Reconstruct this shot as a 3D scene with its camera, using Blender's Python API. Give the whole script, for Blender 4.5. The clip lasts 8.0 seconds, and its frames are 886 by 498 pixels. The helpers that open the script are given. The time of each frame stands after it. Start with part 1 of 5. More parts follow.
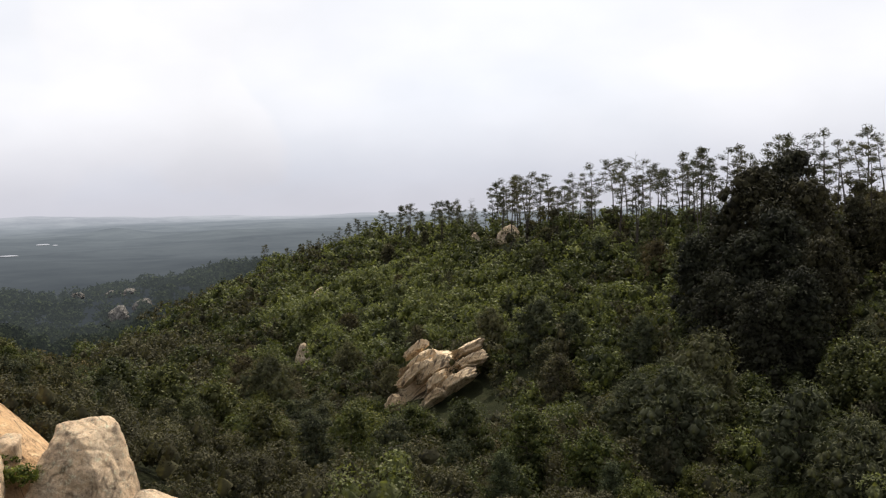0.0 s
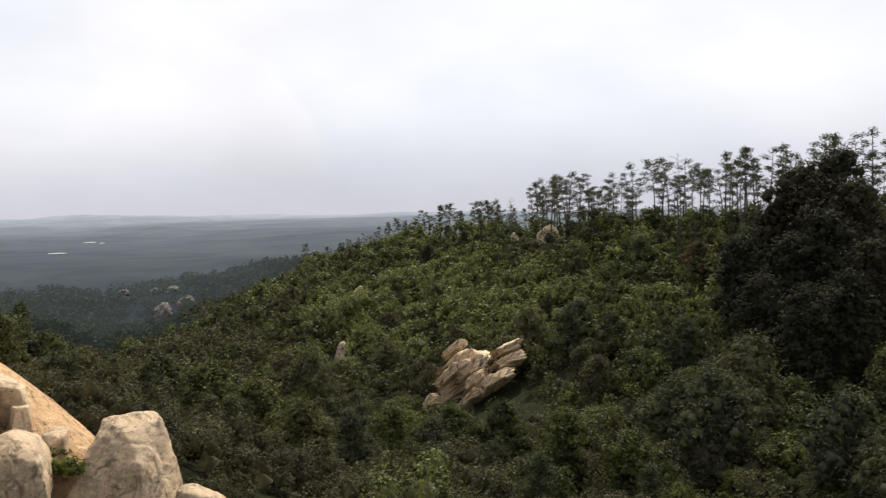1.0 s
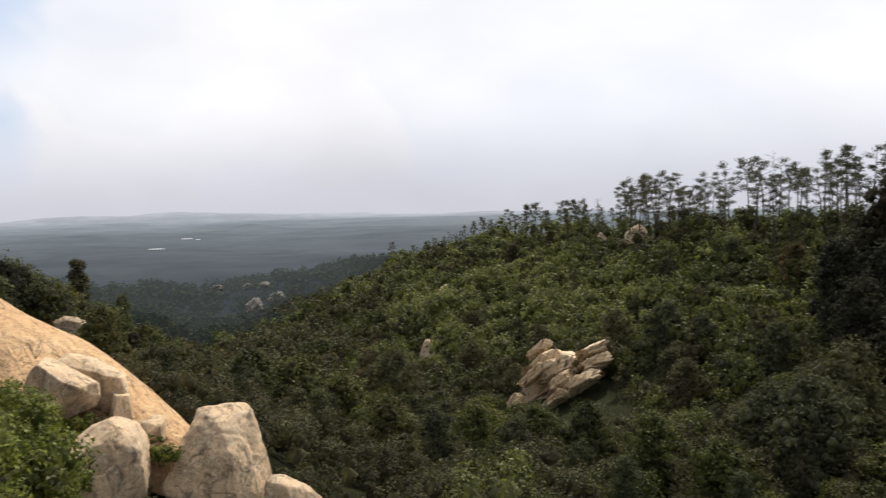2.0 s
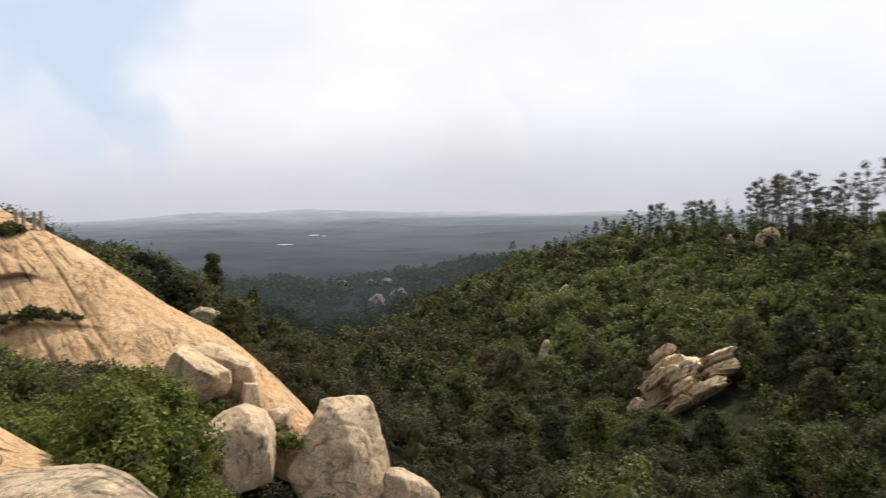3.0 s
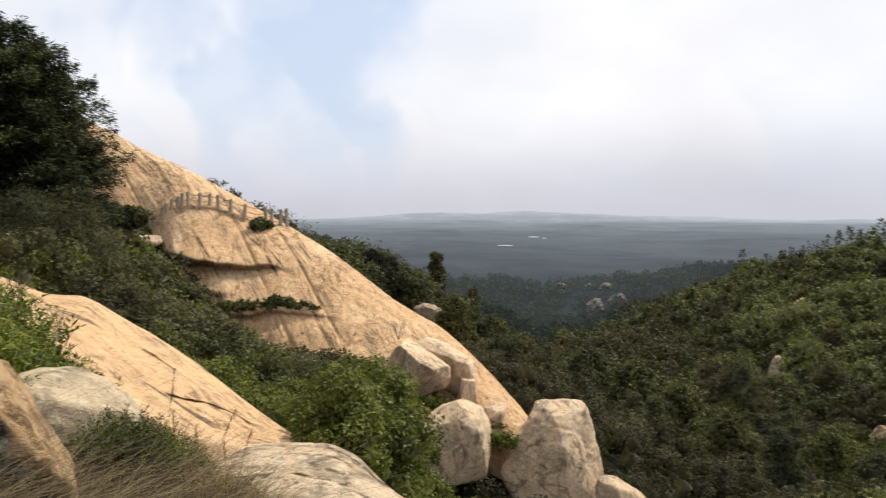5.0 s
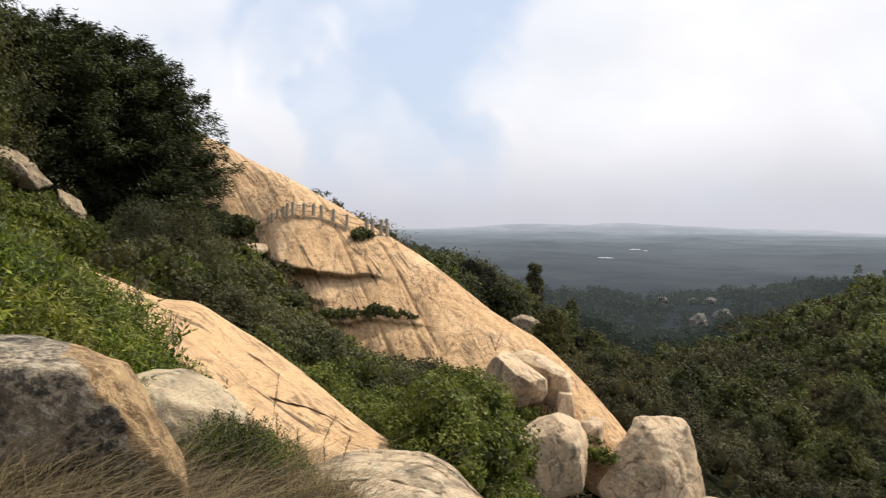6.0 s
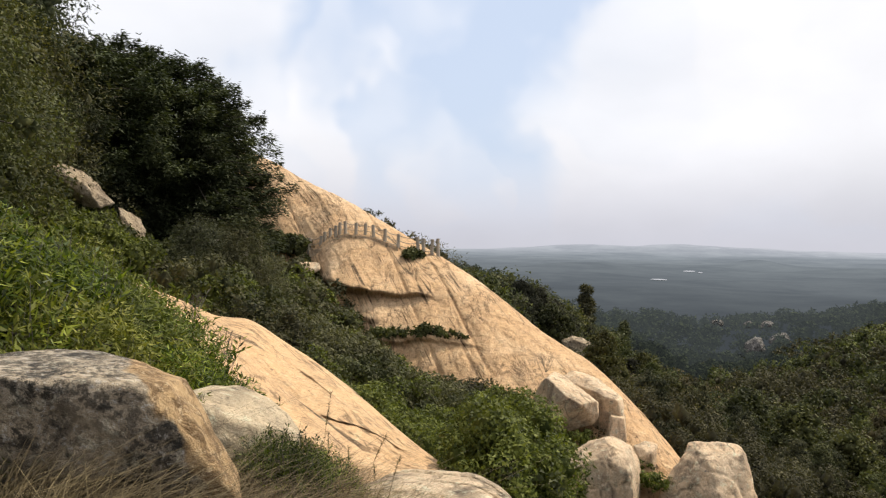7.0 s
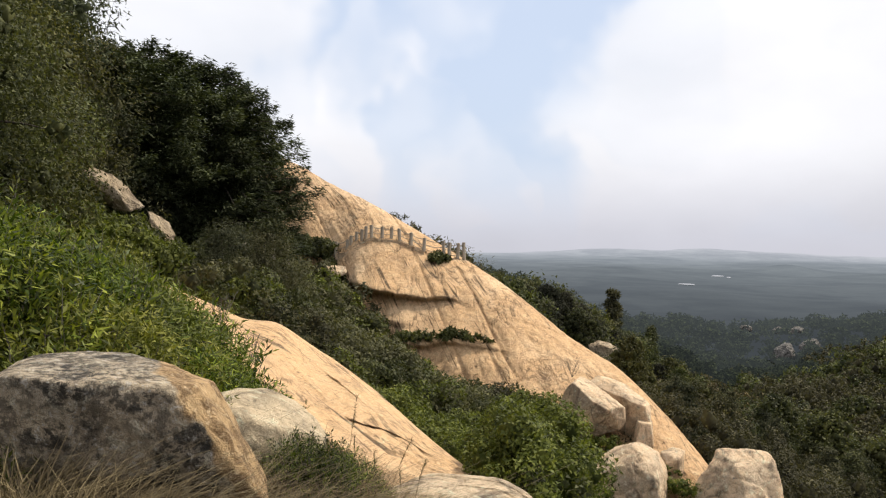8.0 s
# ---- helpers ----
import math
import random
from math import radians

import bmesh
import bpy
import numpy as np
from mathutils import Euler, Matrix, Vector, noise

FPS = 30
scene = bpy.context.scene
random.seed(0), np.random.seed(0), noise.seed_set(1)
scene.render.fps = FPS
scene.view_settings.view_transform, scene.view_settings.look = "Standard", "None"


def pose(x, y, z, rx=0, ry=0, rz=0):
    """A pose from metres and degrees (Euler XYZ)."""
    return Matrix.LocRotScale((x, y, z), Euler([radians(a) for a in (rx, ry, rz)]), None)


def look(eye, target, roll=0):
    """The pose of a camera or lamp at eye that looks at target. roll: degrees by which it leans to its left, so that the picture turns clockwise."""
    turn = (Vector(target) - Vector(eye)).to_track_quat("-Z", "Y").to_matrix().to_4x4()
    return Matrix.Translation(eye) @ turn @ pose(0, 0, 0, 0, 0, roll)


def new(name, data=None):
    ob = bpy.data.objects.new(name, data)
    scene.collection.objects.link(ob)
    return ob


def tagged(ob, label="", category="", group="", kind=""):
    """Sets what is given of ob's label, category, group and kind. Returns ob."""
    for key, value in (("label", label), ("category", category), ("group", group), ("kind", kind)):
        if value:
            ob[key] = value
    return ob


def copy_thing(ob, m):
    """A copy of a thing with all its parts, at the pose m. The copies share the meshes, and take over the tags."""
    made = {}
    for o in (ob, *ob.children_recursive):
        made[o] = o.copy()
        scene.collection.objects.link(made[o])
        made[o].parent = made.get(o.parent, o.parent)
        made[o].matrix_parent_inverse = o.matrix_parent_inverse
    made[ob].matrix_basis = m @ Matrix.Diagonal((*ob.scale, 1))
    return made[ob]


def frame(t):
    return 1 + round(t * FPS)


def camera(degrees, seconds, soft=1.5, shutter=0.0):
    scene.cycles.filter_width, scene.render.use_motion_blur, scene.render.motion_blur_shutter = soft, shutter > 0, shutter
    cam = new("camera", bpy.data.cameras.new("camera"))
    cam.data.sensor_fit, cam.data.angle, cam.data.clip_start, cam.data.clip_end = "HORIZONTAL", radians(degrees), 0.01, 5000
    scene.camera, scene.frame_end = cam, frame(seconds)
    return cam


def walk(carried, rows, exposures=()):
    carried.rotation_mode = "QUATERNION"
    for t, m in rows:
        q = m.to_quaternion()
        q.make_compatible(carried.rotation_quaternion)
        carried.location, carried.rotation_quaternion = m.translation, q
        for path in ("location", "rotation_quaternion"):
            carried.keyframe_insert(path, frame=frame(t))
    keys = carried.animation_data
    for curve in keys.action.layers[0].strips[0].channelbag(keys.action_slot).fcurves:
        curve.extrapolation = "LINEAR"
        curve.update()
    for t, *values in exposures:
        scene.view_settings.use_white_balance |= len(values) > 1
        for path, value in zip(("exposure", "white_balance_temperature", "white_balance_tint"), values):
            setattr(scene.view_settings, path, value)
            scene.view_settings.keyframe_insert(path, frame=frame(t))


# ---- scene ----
# ---------------------------------------------------------------- camera
cam = camera(55.85, 8.0, 1.2, shutter=0.5)
PATH = [
    (0, 0, 0, 0, 0, -3.77, 1.64), (0.5, .003, -.016, .004, .93, -3.74, 1.62), (1, .019, -.058, .011, 2.70, -3.72, 1.52),
    (2.5, .047, -.113, .008, 12.51, -3.59, 1.18), (3, .066, -.144, .014, 16.86, -3.54, .92), (3.5, .077, -.160, .018, 20.94, -3.49, .72),
    (4, .088, -.190, .024, 24.61, -3.42, .51), (4.5, .095, -.216, .031, 28.11, -3.34, .25), (6, .143, -.277, .053, 38.66, -2.54, -.37),
    (6.5, .155, -.295, .058, 40.68, -1.78, -.54), (7, .155, -.300, .061, 42.15, -1.21, -.70), (7.5, .155, -.304, .063, 43.26, -1.04, -.80),
    (8, .155, -.304, .063, 43.92, -.97, -.81),
]
walk(cam, [(t, pose(x, y, z, 90 + p, r, w)) for t, x, y, z, w, p, r in PATH])

# ---------------------------------------------------------------- sky and sun
SUN_BEARING, SUN_HEIGHT = -18, 55


def bearing(deg, d=1.0, z=0.0):
    """The place d metres off on a bearing, in degrees to the left of north (y)."""
    a = radians(deg)
    return Vector((-math.sin(a) * d, math.cos(a) * d, z))


def spot(az, el, d):
    """The place on a bearing at the level distance d, seen at the height angle el."""
    return bearing(az, d, d * math.tan(radians(el)))


END = Vector((.155, -.304, .063))   # where the walk ends; the near rocks are laid out from there


def seen(az, el, d):
    """The place on a bearing, height angle and level distance as seen from the end of the walk."""
    return END + spot(az, el, d)


def build_world():
    world = bpy.data.worlds.new("sky")
    scene.world = world
    world.use_nodes = True
    nt = world.node_tree
    nt.nodes.clear()
    n = lambda kind, **kw: node(nt, kind, **kw)
    sky = n("ShaderNodeTexSky", sky_type="NISHITA", sun_disc=False, sun_elevation=radians(SUN_HEIGHT), sun_rotation=radians(-SUN_BEARING))
    sky.air_density, sky.dust_density, sky.altitude = 1.2, 2.5, 200
    co = n("ShaderNodeTexCoord")
    sep = n("ShaderNodeSeparateXYZ")
    nt.links.new(co.outputs["Generated"], sep.inputs[0])
    # cloud cover: soft noise over the dome, closing to a veil near the horizon
    mp = n("ShaderNodeMapping")
    mp.inputs["Scale"].default_value = (1, 1, 1.9)
    nt.links.new(co.outputs["Generated"], mp.inputs[0])
    big = n("ShaderNodeTexNoise")
    big.inputs["Scale"].default_value, big.inputs["Detail"].default_value, big.inputs["Roughness"].default_value = 2.2, 4, .45
    nt.links.new(mp.outputs[0], big.inputs["Vector"])
    total = big.outputs["Fac"]
    ragged = n("ShaderNodeTexNoise")
    ragged.inputs["Scale"].default_value, ragged.inputs["Detail"].default_value, ragged.inputs["Roughness"].default_value = 3.5, 4, .45
    nt.links.new(co.outputs["Generated"], ragged.inputs["Vector"])
    centred = n("ShaderNodeVectorMath", operation="SUBTRACT")
    nt.links.new(ragged.outputs["Color"], centred.inputs[0])
    centred.inputs[1].default_value = (.5, .5, .5)
    warped = n("ShaderNodeVectorMath", operation="MULTIPLY_ADD")
    nt.links.new(centred.outputs[0], warped.inputs[0])
    warped.inputs[1].default_value = (.16, .16, .12)
    nt.links.new(co.outputs["Generated"], warped.inputs[2])
    # single cloud banks (positive) and clear patches (negative): bearing, height angle, angular width, weight
    shift = n("ShaderNodeMath", operation="ADD")
    nt.links.new(total, shift.inputs[0])
    shift.inputs[1].default_value = .36
    total = shift.outputs[0]
    for az, el, wide, weight in ((43, 15, 14, -.5), (56, 17, 10, -.35), (34, 15, 11, -.38), (40.5, 8, 6.5, -.3), (29, 18, 9, -.5), (66, 15, 10, -.3), (49.4, 8.5, 7, .42), (24, 9.5, 11, .5), (33, 6, 8, .35)):
        dot = n("ShaderNodeVectorMath", operation="DOT_PRODUCT")
        nt.links.new(warped.outputs[0], dot.inputs[0])
        dot.inputs[1].default_value = bearing(az, math.cos(radians(el)), math.sin(radians(el)))
        ramp = n("ShaderNodeMapRange", interpolation_type="SMOOTHSTEP")
        nt.links.new(dot.outputs["Value"], ramp.inputs["Value"])
        ramp.inputs["From Min"].default_value = math.cos(radians(wide))
        ramp.inputs["From Max"].default_value = 1.0
        ramp.inputs["To Max"].default_value = weight
        add = n("ShaderNodeMath", operation="ADD")
        nt.links.new(total, add.inputs[0])
        nt.links.new(ramp.outputs[0], add.inputs[1])
        total = add.outputs[0]
    cover = n("ShaderNodeMapRange", interpolation_type="SMOOTHSTEP")
    nt.links.new(total, cover.inputs["Value"])
    cover.inputs["From Min"].default_value, cover.inputs["From Max"].default_value = .02, 1.08
    cover.inputs["To Min"].default_value = .10
    low = n("ShaderNodeMapRange", interpolation_type="SMOOTHSTEP")
    nt.links.new(sep.outputs["Z"], low.inputs["Value"])
    low.inputs["From Min"].default_value, low.inputs["From Max"].default_value = -.02, .13
    # the veil: lavender grey at the horizon, near white higher up
    veil = n("ShaderNodeMix", data_type="RGBA")
    nt.links.new(low.outputs[0], veil.inputs["Factor"])
    veil.inputs["A"].default_value, veil.inputs["B"].default_value = (.66, .66, .73, 1), (1.03, 1.03, 1.07, 1)
    # shading within the clouds
    puff = n("ShaderNodeTexNoise")
    puff.inputs["Scale"].default_value, puff.inputs["Detail"].default_value = 4.5, 5
    nt.links.new(mp.outputs[0], puff.inputs["Vector"])
    tone = n("ShaderNodeMapRange")
    nt.links.new(puff.outputs["Fac"], tone.inputs["Value"])
    tone.inputs["From Min"].default_value, tone.inputs["From Max"].default_value = .3, .62
    tone.inputs["To Min"].default_value, tone.inputs["To Max"].default_value = .91, 1.0
    shaded = n("ShaderNodeVectorMath", operation="SCALE")
    nt.links.new(veil.outputs["Result"], shaded.inputs[0])
    nt.links.new(tone.outputs[0], shaded.inputs["Scale"])
    # thin haze over the blue
    blue = n("ShaderNodeMix", data_type="RGBA")
    blue.inputs["Factor"].default_value = .78
    strength = n("ShaderNodeVectorMath", operation="SCALE")
    strength.inputs["Scale"].default_value = .1
    nt.links.new(sky.outputs[0], strength.inputs[0])
    nt.links.new(strength.outputs[0], blue.inputs["A"])
    blue.inputs["B"].default_value = (.66, .78, 1.0, 1)
    cl = n("ShaderNodeMath", operation="MAXIMUM")
    inv = n("ShaderNodeMath", operation="SUBTRACT")
    inv.inputs[0].default_value = 1
    nt.links.new(low.outputs[0], inv.inputs[1])
    nt.links.new(inv.outputs[0], cl.inputs[0])
    nt.links.new(cover.outputs[0], cl.inputs[1])
    mix = n("ShaderNodeMix", data_type="RGBA")
    nt.links.new(cl.outputs[0], mix.inputs["Factor"])
    nt.links.new(blue.outputs["Result"], mix.inputs["A"])
    nt.links.new(shaded.outputs[0], mix.inputs["B"])
    bg = n("ShaderNodeBackground")
    bg.inputs["Strength"].default_value = 1.0
    nt.links.new(mix.outputs["Result"], bg.inputs["Color"])
    nt.links.new(bg.outputs[0], n("ShaderNodeOutputWorld").inputs["Surface"])


def node(nt, kind, **kw):
    made = nt.nodes.new(kind)
    for key, value in kw.items():
        setattr(made, key, value)
    return made


build_world()
sun = new("sun", bpy.data.lights.new("sun", "SUN"))
sun.data.energy, sun.data.angle, sun.data.color = 5.0, radians(1.5), (1.0, .92, .77)
sun.matrix_world = look(spot(SUN_BEARING, SUN_HEIGHT, 100), (0, 0, 0))


# ---------------------------------------------------------------- materials
class Mat:
    """A node material under construction."""

    def __init__(self, name):
        self.m = bpy.data.materials.new(name)
        self.m.use_nodes = True
        self.nt = self.m.node_tree
        self.p = self.nt.nodes["Principled BSDF"]
        self.out = self.nt.nodes["Material Output"]

    def n(self, kind, **kw):
        return node(self.nt, kind, **kw)

    def link(self, a, b):
        self.nt.links.new(a, b)

    def noise(self, scale, detail=4, rough=.55, vec=None, distort=0):
        t = self.n("ShaderNodeTexNoise")
        t.inputs["Scale"].default_value, t.inputs["Detail"].default_value = scale, detail
        t.inputs["Roughness"].default_value, t.inputs["Distortion"].default_value = rough, distort
        if vec is not None:
            self.link(vec, t.inputs["Vector"])
        return t.outputs["Fac"]

    def ramp(self, fac, stops):
        r = self.n("ShaderNodeValToRGB")
        while len(r.color_ramp.elements) < len(stops):
            r.color_ramp.elements.new(.5)
        for e, (pos, col) in zip(r.color_ramp.elements, stops):
            e.position, e.color = pos, (*col, 1) if len(col) == 3 else col
        self.link(fac, r.inputs[0])
        return r.outputs["Color"]

    def mix(self, fac, a, b, blend="MIX"):
        m = self.n("ShaderNodeMix", data_type="RGBA", blend_type=blend)
        for sock, v in ((m.inputs["Factor"], fac), (m.inputs["A"], a), (m.inputs["B"], b)):
            if isinstance(v, (int, float)):
                sock.default_value = v
            elif isinstance(v, tuple):
                sock.default_value = (*v, 1)
            else:
                self.link(v, sock)
        return m.outputs["Result"]

    def bump(self, height, strength, dist):
        b = self.n("ShaderNodeBump")
        b.inputs["Strength"].default_value, b.inputs["Distance"].default_value = strength, dist
        self.link(height, b.inputs["Height"])
        self.link(b.outputs[0], self.p.inputs["Normal"])

    def obj(self, scale=(1, 1, 1), rot=(0, 0, 0)):
        c = self.n("ShaderNodeTexCoord")
        mp = self.n("ShaderNodeMapping")
        mp.inputs["Scale"].default_value = scale
        mp.inputs["Rotation"].default_value = [radians(a) for a in rot]
        self.link(c.outputs["Object"], mp.inputs[0])
        return mp.outputs[0]

    def uv(self, scale=(1, 1, 1), rot=0):
        c = self.n("ShaderNodeTexCoord")
        turn = self.n("ShaderNodeMapping")
        turn.inputs["Rotation"].default_value = (0, 0, radians(rot))
        self.link(c.outputs["UV"], turn.inputs[0])
        mp = self.n("ShaderNodeMapping")
        mp.inputs["Scale"].default_value = scale
        self.link(turn.outputs[0], mp.inputs[0])
        return mp.outputs[0]


def leaf_material(name, dark, mid, light, gloss=.5, lit=.3, spread=.35, patches=.35, grain=0):
    """Foliage: every leaf its own tone, larger patches of tone over the crown, some light shining through."""
    a = Mat(name)
    geo = a.n("ShaderNodeNewGeometry")
    info = a.n("ShaderNodeObjectInfo")
    tone = a.ramp(geo.outputs["Random Per Island"], ((0, dark), (.5, mid), (1, light)))
    world = a.n("ShaderNodeNewGeometry").outputs["Position"]
    patch = a.ramp(a.noise(patches, 3, .6, world), ((.3, (1 - spread,) * 3), (.7, (1 + spread, 1 + spread, 1 + spread * .6))))
    tone = a.mix(1.0, tone, patch, "MULTIPLY")
    if grain:
        tone = a.mix(1.0, tone, a.ramp(a.noise(grain, 4, .7, world), ((.36, (.62, .62, .62)), (.64, (1.4, 1.4, 1.32)))), "MULTIPLY")
    own = a.ramp(info.outputs["Random"], ((0, (.78, .84, .82)), (.5, (1, 1, 1)), (1, (1.22, 1.1, .95))))
    tone = a.mix(1.0, tone, own, "MULTIPLY")
    a.link(tone, a.p.inputs["Base Color"])
    a.p.inputs["Roughness"].default_value = gloss
    a.p.inputs["Specular IOR Level"].default_value = .12
    tr = a.n("ShaderNodeBsdfTranslucent")
    a.link(a.mix(1.0, tone, (1.3, 1.35, .6), "MULTIPLY"), tr.inputs["Color"])
    ms = a.n("ShaderNodeMixShader")
    ms.inputs[0].default_value = lit
    a.link(a.p.outputs[0], ms.inputs[1])
    a.link(tr.outputs[0], ms.inputs[2])
    a.link(ms.outputs[0], a.out.inputs["Surface"])
    return a.m


def bark_material(name, dark, light, scale=6):
    a = Mat(name)
    v = a.obj((1, 1, .18))
    f = a.noise(scale, 6, .65, v)
    a.link(a.ramp(f, ((.3, dark), (.7, light))), a.p.inputs["Base Color"])
    a.p.inputs["Roughness"].default_value = .9
    a.bump(f, .8, .02)
    return a.m


RUST_FROM = .665


def granite(name, base, pale, stain, grain=1.0, lichen=(0, 0, 0), streak=0, lichen_amount=.0, grey=(.30, .265, .225), patch=.3, rust=None):
    """Weathered granite: feldspar-yellow ground, pale worn parts, dark water stains, fine crystal speckle."""
    a = Mat(name)
    v = a.obj()
    large = a.noise(.22, 5, .6, v, .6)
    mid = a.noise(1.3, 6, .62, v, .3)
    fine = a.noise(26 / grain, 5, .75, v)
    col = a.ramp(large, ((.3, tuple(c * .86 for c in base)), (.5, base), (.7, pale)))
    col = a.mix(a.ramp(mid, ((.42, (0, 0, 0)), (.72, (patch * 2,) * 3))), col, grey)
    if streak:
        # stains and broken joints run down the dip of the sheet
        run = a.noise(1.0, 6, .68, a.uv((.75, .13, 1), streak), .8)
        thin = a.noise(1.0, 6, .75, a.uv((1.1, .9, 1), streak), 1.4)
        hair = a.noise(1.0, 3, .5, a.uv((.62, .06, 1), streak + 3), .5)
        gate = a.ramp(a.noise(.20, 4, .6, v), ((.42, (0, 0, 0)), (.62, (1, 1, 1))))
        gate2 = a.ramp(a.noise(.5, 4, .6, v), ((.44, (0, 0, 0)), (.54, (1, 1, 1))))
        col = a.mix(a.mix(1.0, a.ramp(run, ((.52, (0, 0, 0)), (.70, (.5, .5, .5)))), gate, "MULTIPLY"), col, stain)
        col = a.mix(a.ramp(thin, ((.56, (0, 0, 0)), (.70, (.6, .6, .6)))), col, tuple(c * .95 for c in stain))
        col = a.mix(a.mix(1.0, a.ramp(hair, ((.487, (0, 0, 0)), (.496, (.95, .95, .95)), (.504, (.95, .95, .95)), (.513, (0, 0, 0)))), gate2, "MULTIPLY"), col, tuple(c * .4 for c in stain))
        seam = a.noise(1.0, 4, .6, a.uv((.9, .5, 1), streak - 12), 1.3)
        gate3 = a.ramp(a.noise(.33, 4, .6, a.obj((1, 1, 1), (30, 50, 0))), ((.46, (0, 0, 0)), (.57, (1, 1, 1))))
        col = a.mix(a.mix(1.0, a.ramp(seam, ((.47, (0, 0, 0)), (.492, (.7, .7, .7)), (.508, (.7, .7, .7)), (.53, (0, 0, 0)))), gate3, "MULTIPLY"), col, tuple(c * .6 for c in stain))
        pits = a.noise(3.2 / grain, 6, .78, v, .5)
        col = a.mix(a.ramp(pits, ((.32, (.85, .85, .85)), (.44, (0, 0, 0)))), col, tuple(c * .8 for c in stain))
        col = a.mix(a.ramp(pits, ((.56, (0, 0, 0)), (.70, (.6, .6, .6)))), col, tuple(min(.8, c * 1.2) for c in pale))
    else:
        run = a.noise(2.2, 5, .65, a.obj((1, 1, .3)), .5)
        col = a.mix(a.ramp(run, ((.51, (0, 0, 0)), (.66, (.8, .8, .8)))), col, stain)
        # open joints and hairline cracks
        line = a.noise(.7, 3, .45, v, .4)
        gate = a.ramp(a.noise(.7, 3, .5, a.obj((1, 1, 1), (40, 20, 70))), ((.44, (0, 0, 0)), (.54, (1, 1, 1))))
        col = a.mix(a.mix(1.0, a.ramp(line, ((.478, (0, 0, 0)), (.495, (.65, .65, .65)), (.505, (.65, .65, .65)), (.522, (0, 0, 0)))), gate, "MULTIPLY"), col, tuple(c * .4 for c in stain))
        pits = a.noise(4.5 / grain, 7, .8, v, .5)
        col = a.mix(a.ramp(pits, ((.34, (.85, .85, .85)), (.45, (0, 0, 0)))), col, tuple(c * .8 for c in stain))
        col = a.mix(a.ramp(pits, ((.54, (0, 0, 0)), (.66, (.7, .7, .7)))), col, tuple(min(.8, c * 1.2) for c in pale))
    blotch = a.noise(6.5 / grain, 6, .72, v, .4)
    col = a.mix(a.ramp(blotch, ((.34, (.55, .55, .55)), (.47, (0, 0, 0)))), col, tuple(c * .5 for c in base))
    col = a.mix(a.ramp(blotch, ((.55, (0, 0, 0)), (.68, (.45, .45, .45)))), col, pale)
    if lichen_amount:
        spots = a.noise(5.5, 6, .78, v, .4)
        col = a.mix(a.ramp(spots, ((.62 - lichen_amount * .25, (0, 0, 0)), (.70 - lichen_amount * .2, (.9, .9, .9)))), col, lichen)
    col = a.mix(a.ramp(fine, ((.36, (.36, .36, .36)), (.52, (0, 0, 0)))), col, tuple(c * .42 for c in base))
    col = a.mix(a.ramp(fine, ((.58, (0, 0, 0)), (.72, (.35, .35, .35)))), col, tuple(min(.8, c * 1.35) for c in pale))
    if lichen_amount > .2:
        where = a.ramp(a.noise(2.6, 4, .6, v), ((.36, (.25, .25, .25)), (.58, (1, 1, 1))))
        fleck = a.noise(24, 5, .72, v, .2)
        col = a.mix(a.mix(1.0, a.ramp(fleck, ((.50, (0, 0, 0)), (.54, (min(1, lichen_amount * 1.9),) * 3))), where, "MULTIPLY"), col, lichen)
        col = a.mix(a.ramp(fleck, ((.38, (lichen_amount * 1.4,) * 3), (.42, (0, 0, 0)))), col, (.58, .54, .48))
    if rust:
        # the freshly broken edge shows unweathered rock
        px = a.n("ShaderNodeSeparateXYZ")
        a.link(v, px.inputs[0])
        lean = a.n("ShaderNodeMath", operation="MULTIPLY_ADD")
        a.link(px.outputs["Z"], lean.inputs[0])
        lean.inputs[1].default_value = .62
        a.link(px.outputs["X"], lean.inputs[2])
        band = a.n("ShaderNodeMath", operation="MULTIPLY_ADD")
        a.link(a.noise(3.5, 5, .6, v), band.inputs[0])
        band.inputs[1].default_value = .34
        a.link(lean.outputs[0], band.inputs[2])
        edge = a.mix(a.ramp(a.noise(9, 6, .75, v, .6), ((.44, (0, 0, 0)), (.56, (1, 1, 1)))), rust, (.20, .115, .05))
        edge = a.mix(a.ramp(a.noise(30, 5, .75, v), ((.54, (0, 0, 0)), (.66, (.8, .8, .8)))), edge, (.80, .60, .36))
        col = a.mix(a.ramp(band.outputs[0], ((RUST_FROM, (0, 0, 0)), (RUST_FROM + .03, (.9, .9, .9)))), col, edge)
    a.link(col, a.p.inputs["Base Color"])
    a.p.inputs["Roughness"].default_value = .88
    a.p.inputs["Specular IOR Level"].default_value = .25
    hsum = a.n("ShaderNodeMath", operation="MULTIPLY_ADD")
    a.link(fine, hsum.inputs[0])
    hsum.inputs[1].default_value = .25
    a.link(mid, hsum.inputs[2])
    more = a.n("ShaderNodeMath", operation="MULTIPLY_ADD")
    a.link(pits, more.inputs[0])
    more.inputs[1].default_value = .6
    a.link(hsum.outputs[0], more.inputs[2])
    a.bump(more.outputs[0], 1.0, .15 * grain)
    return a.m


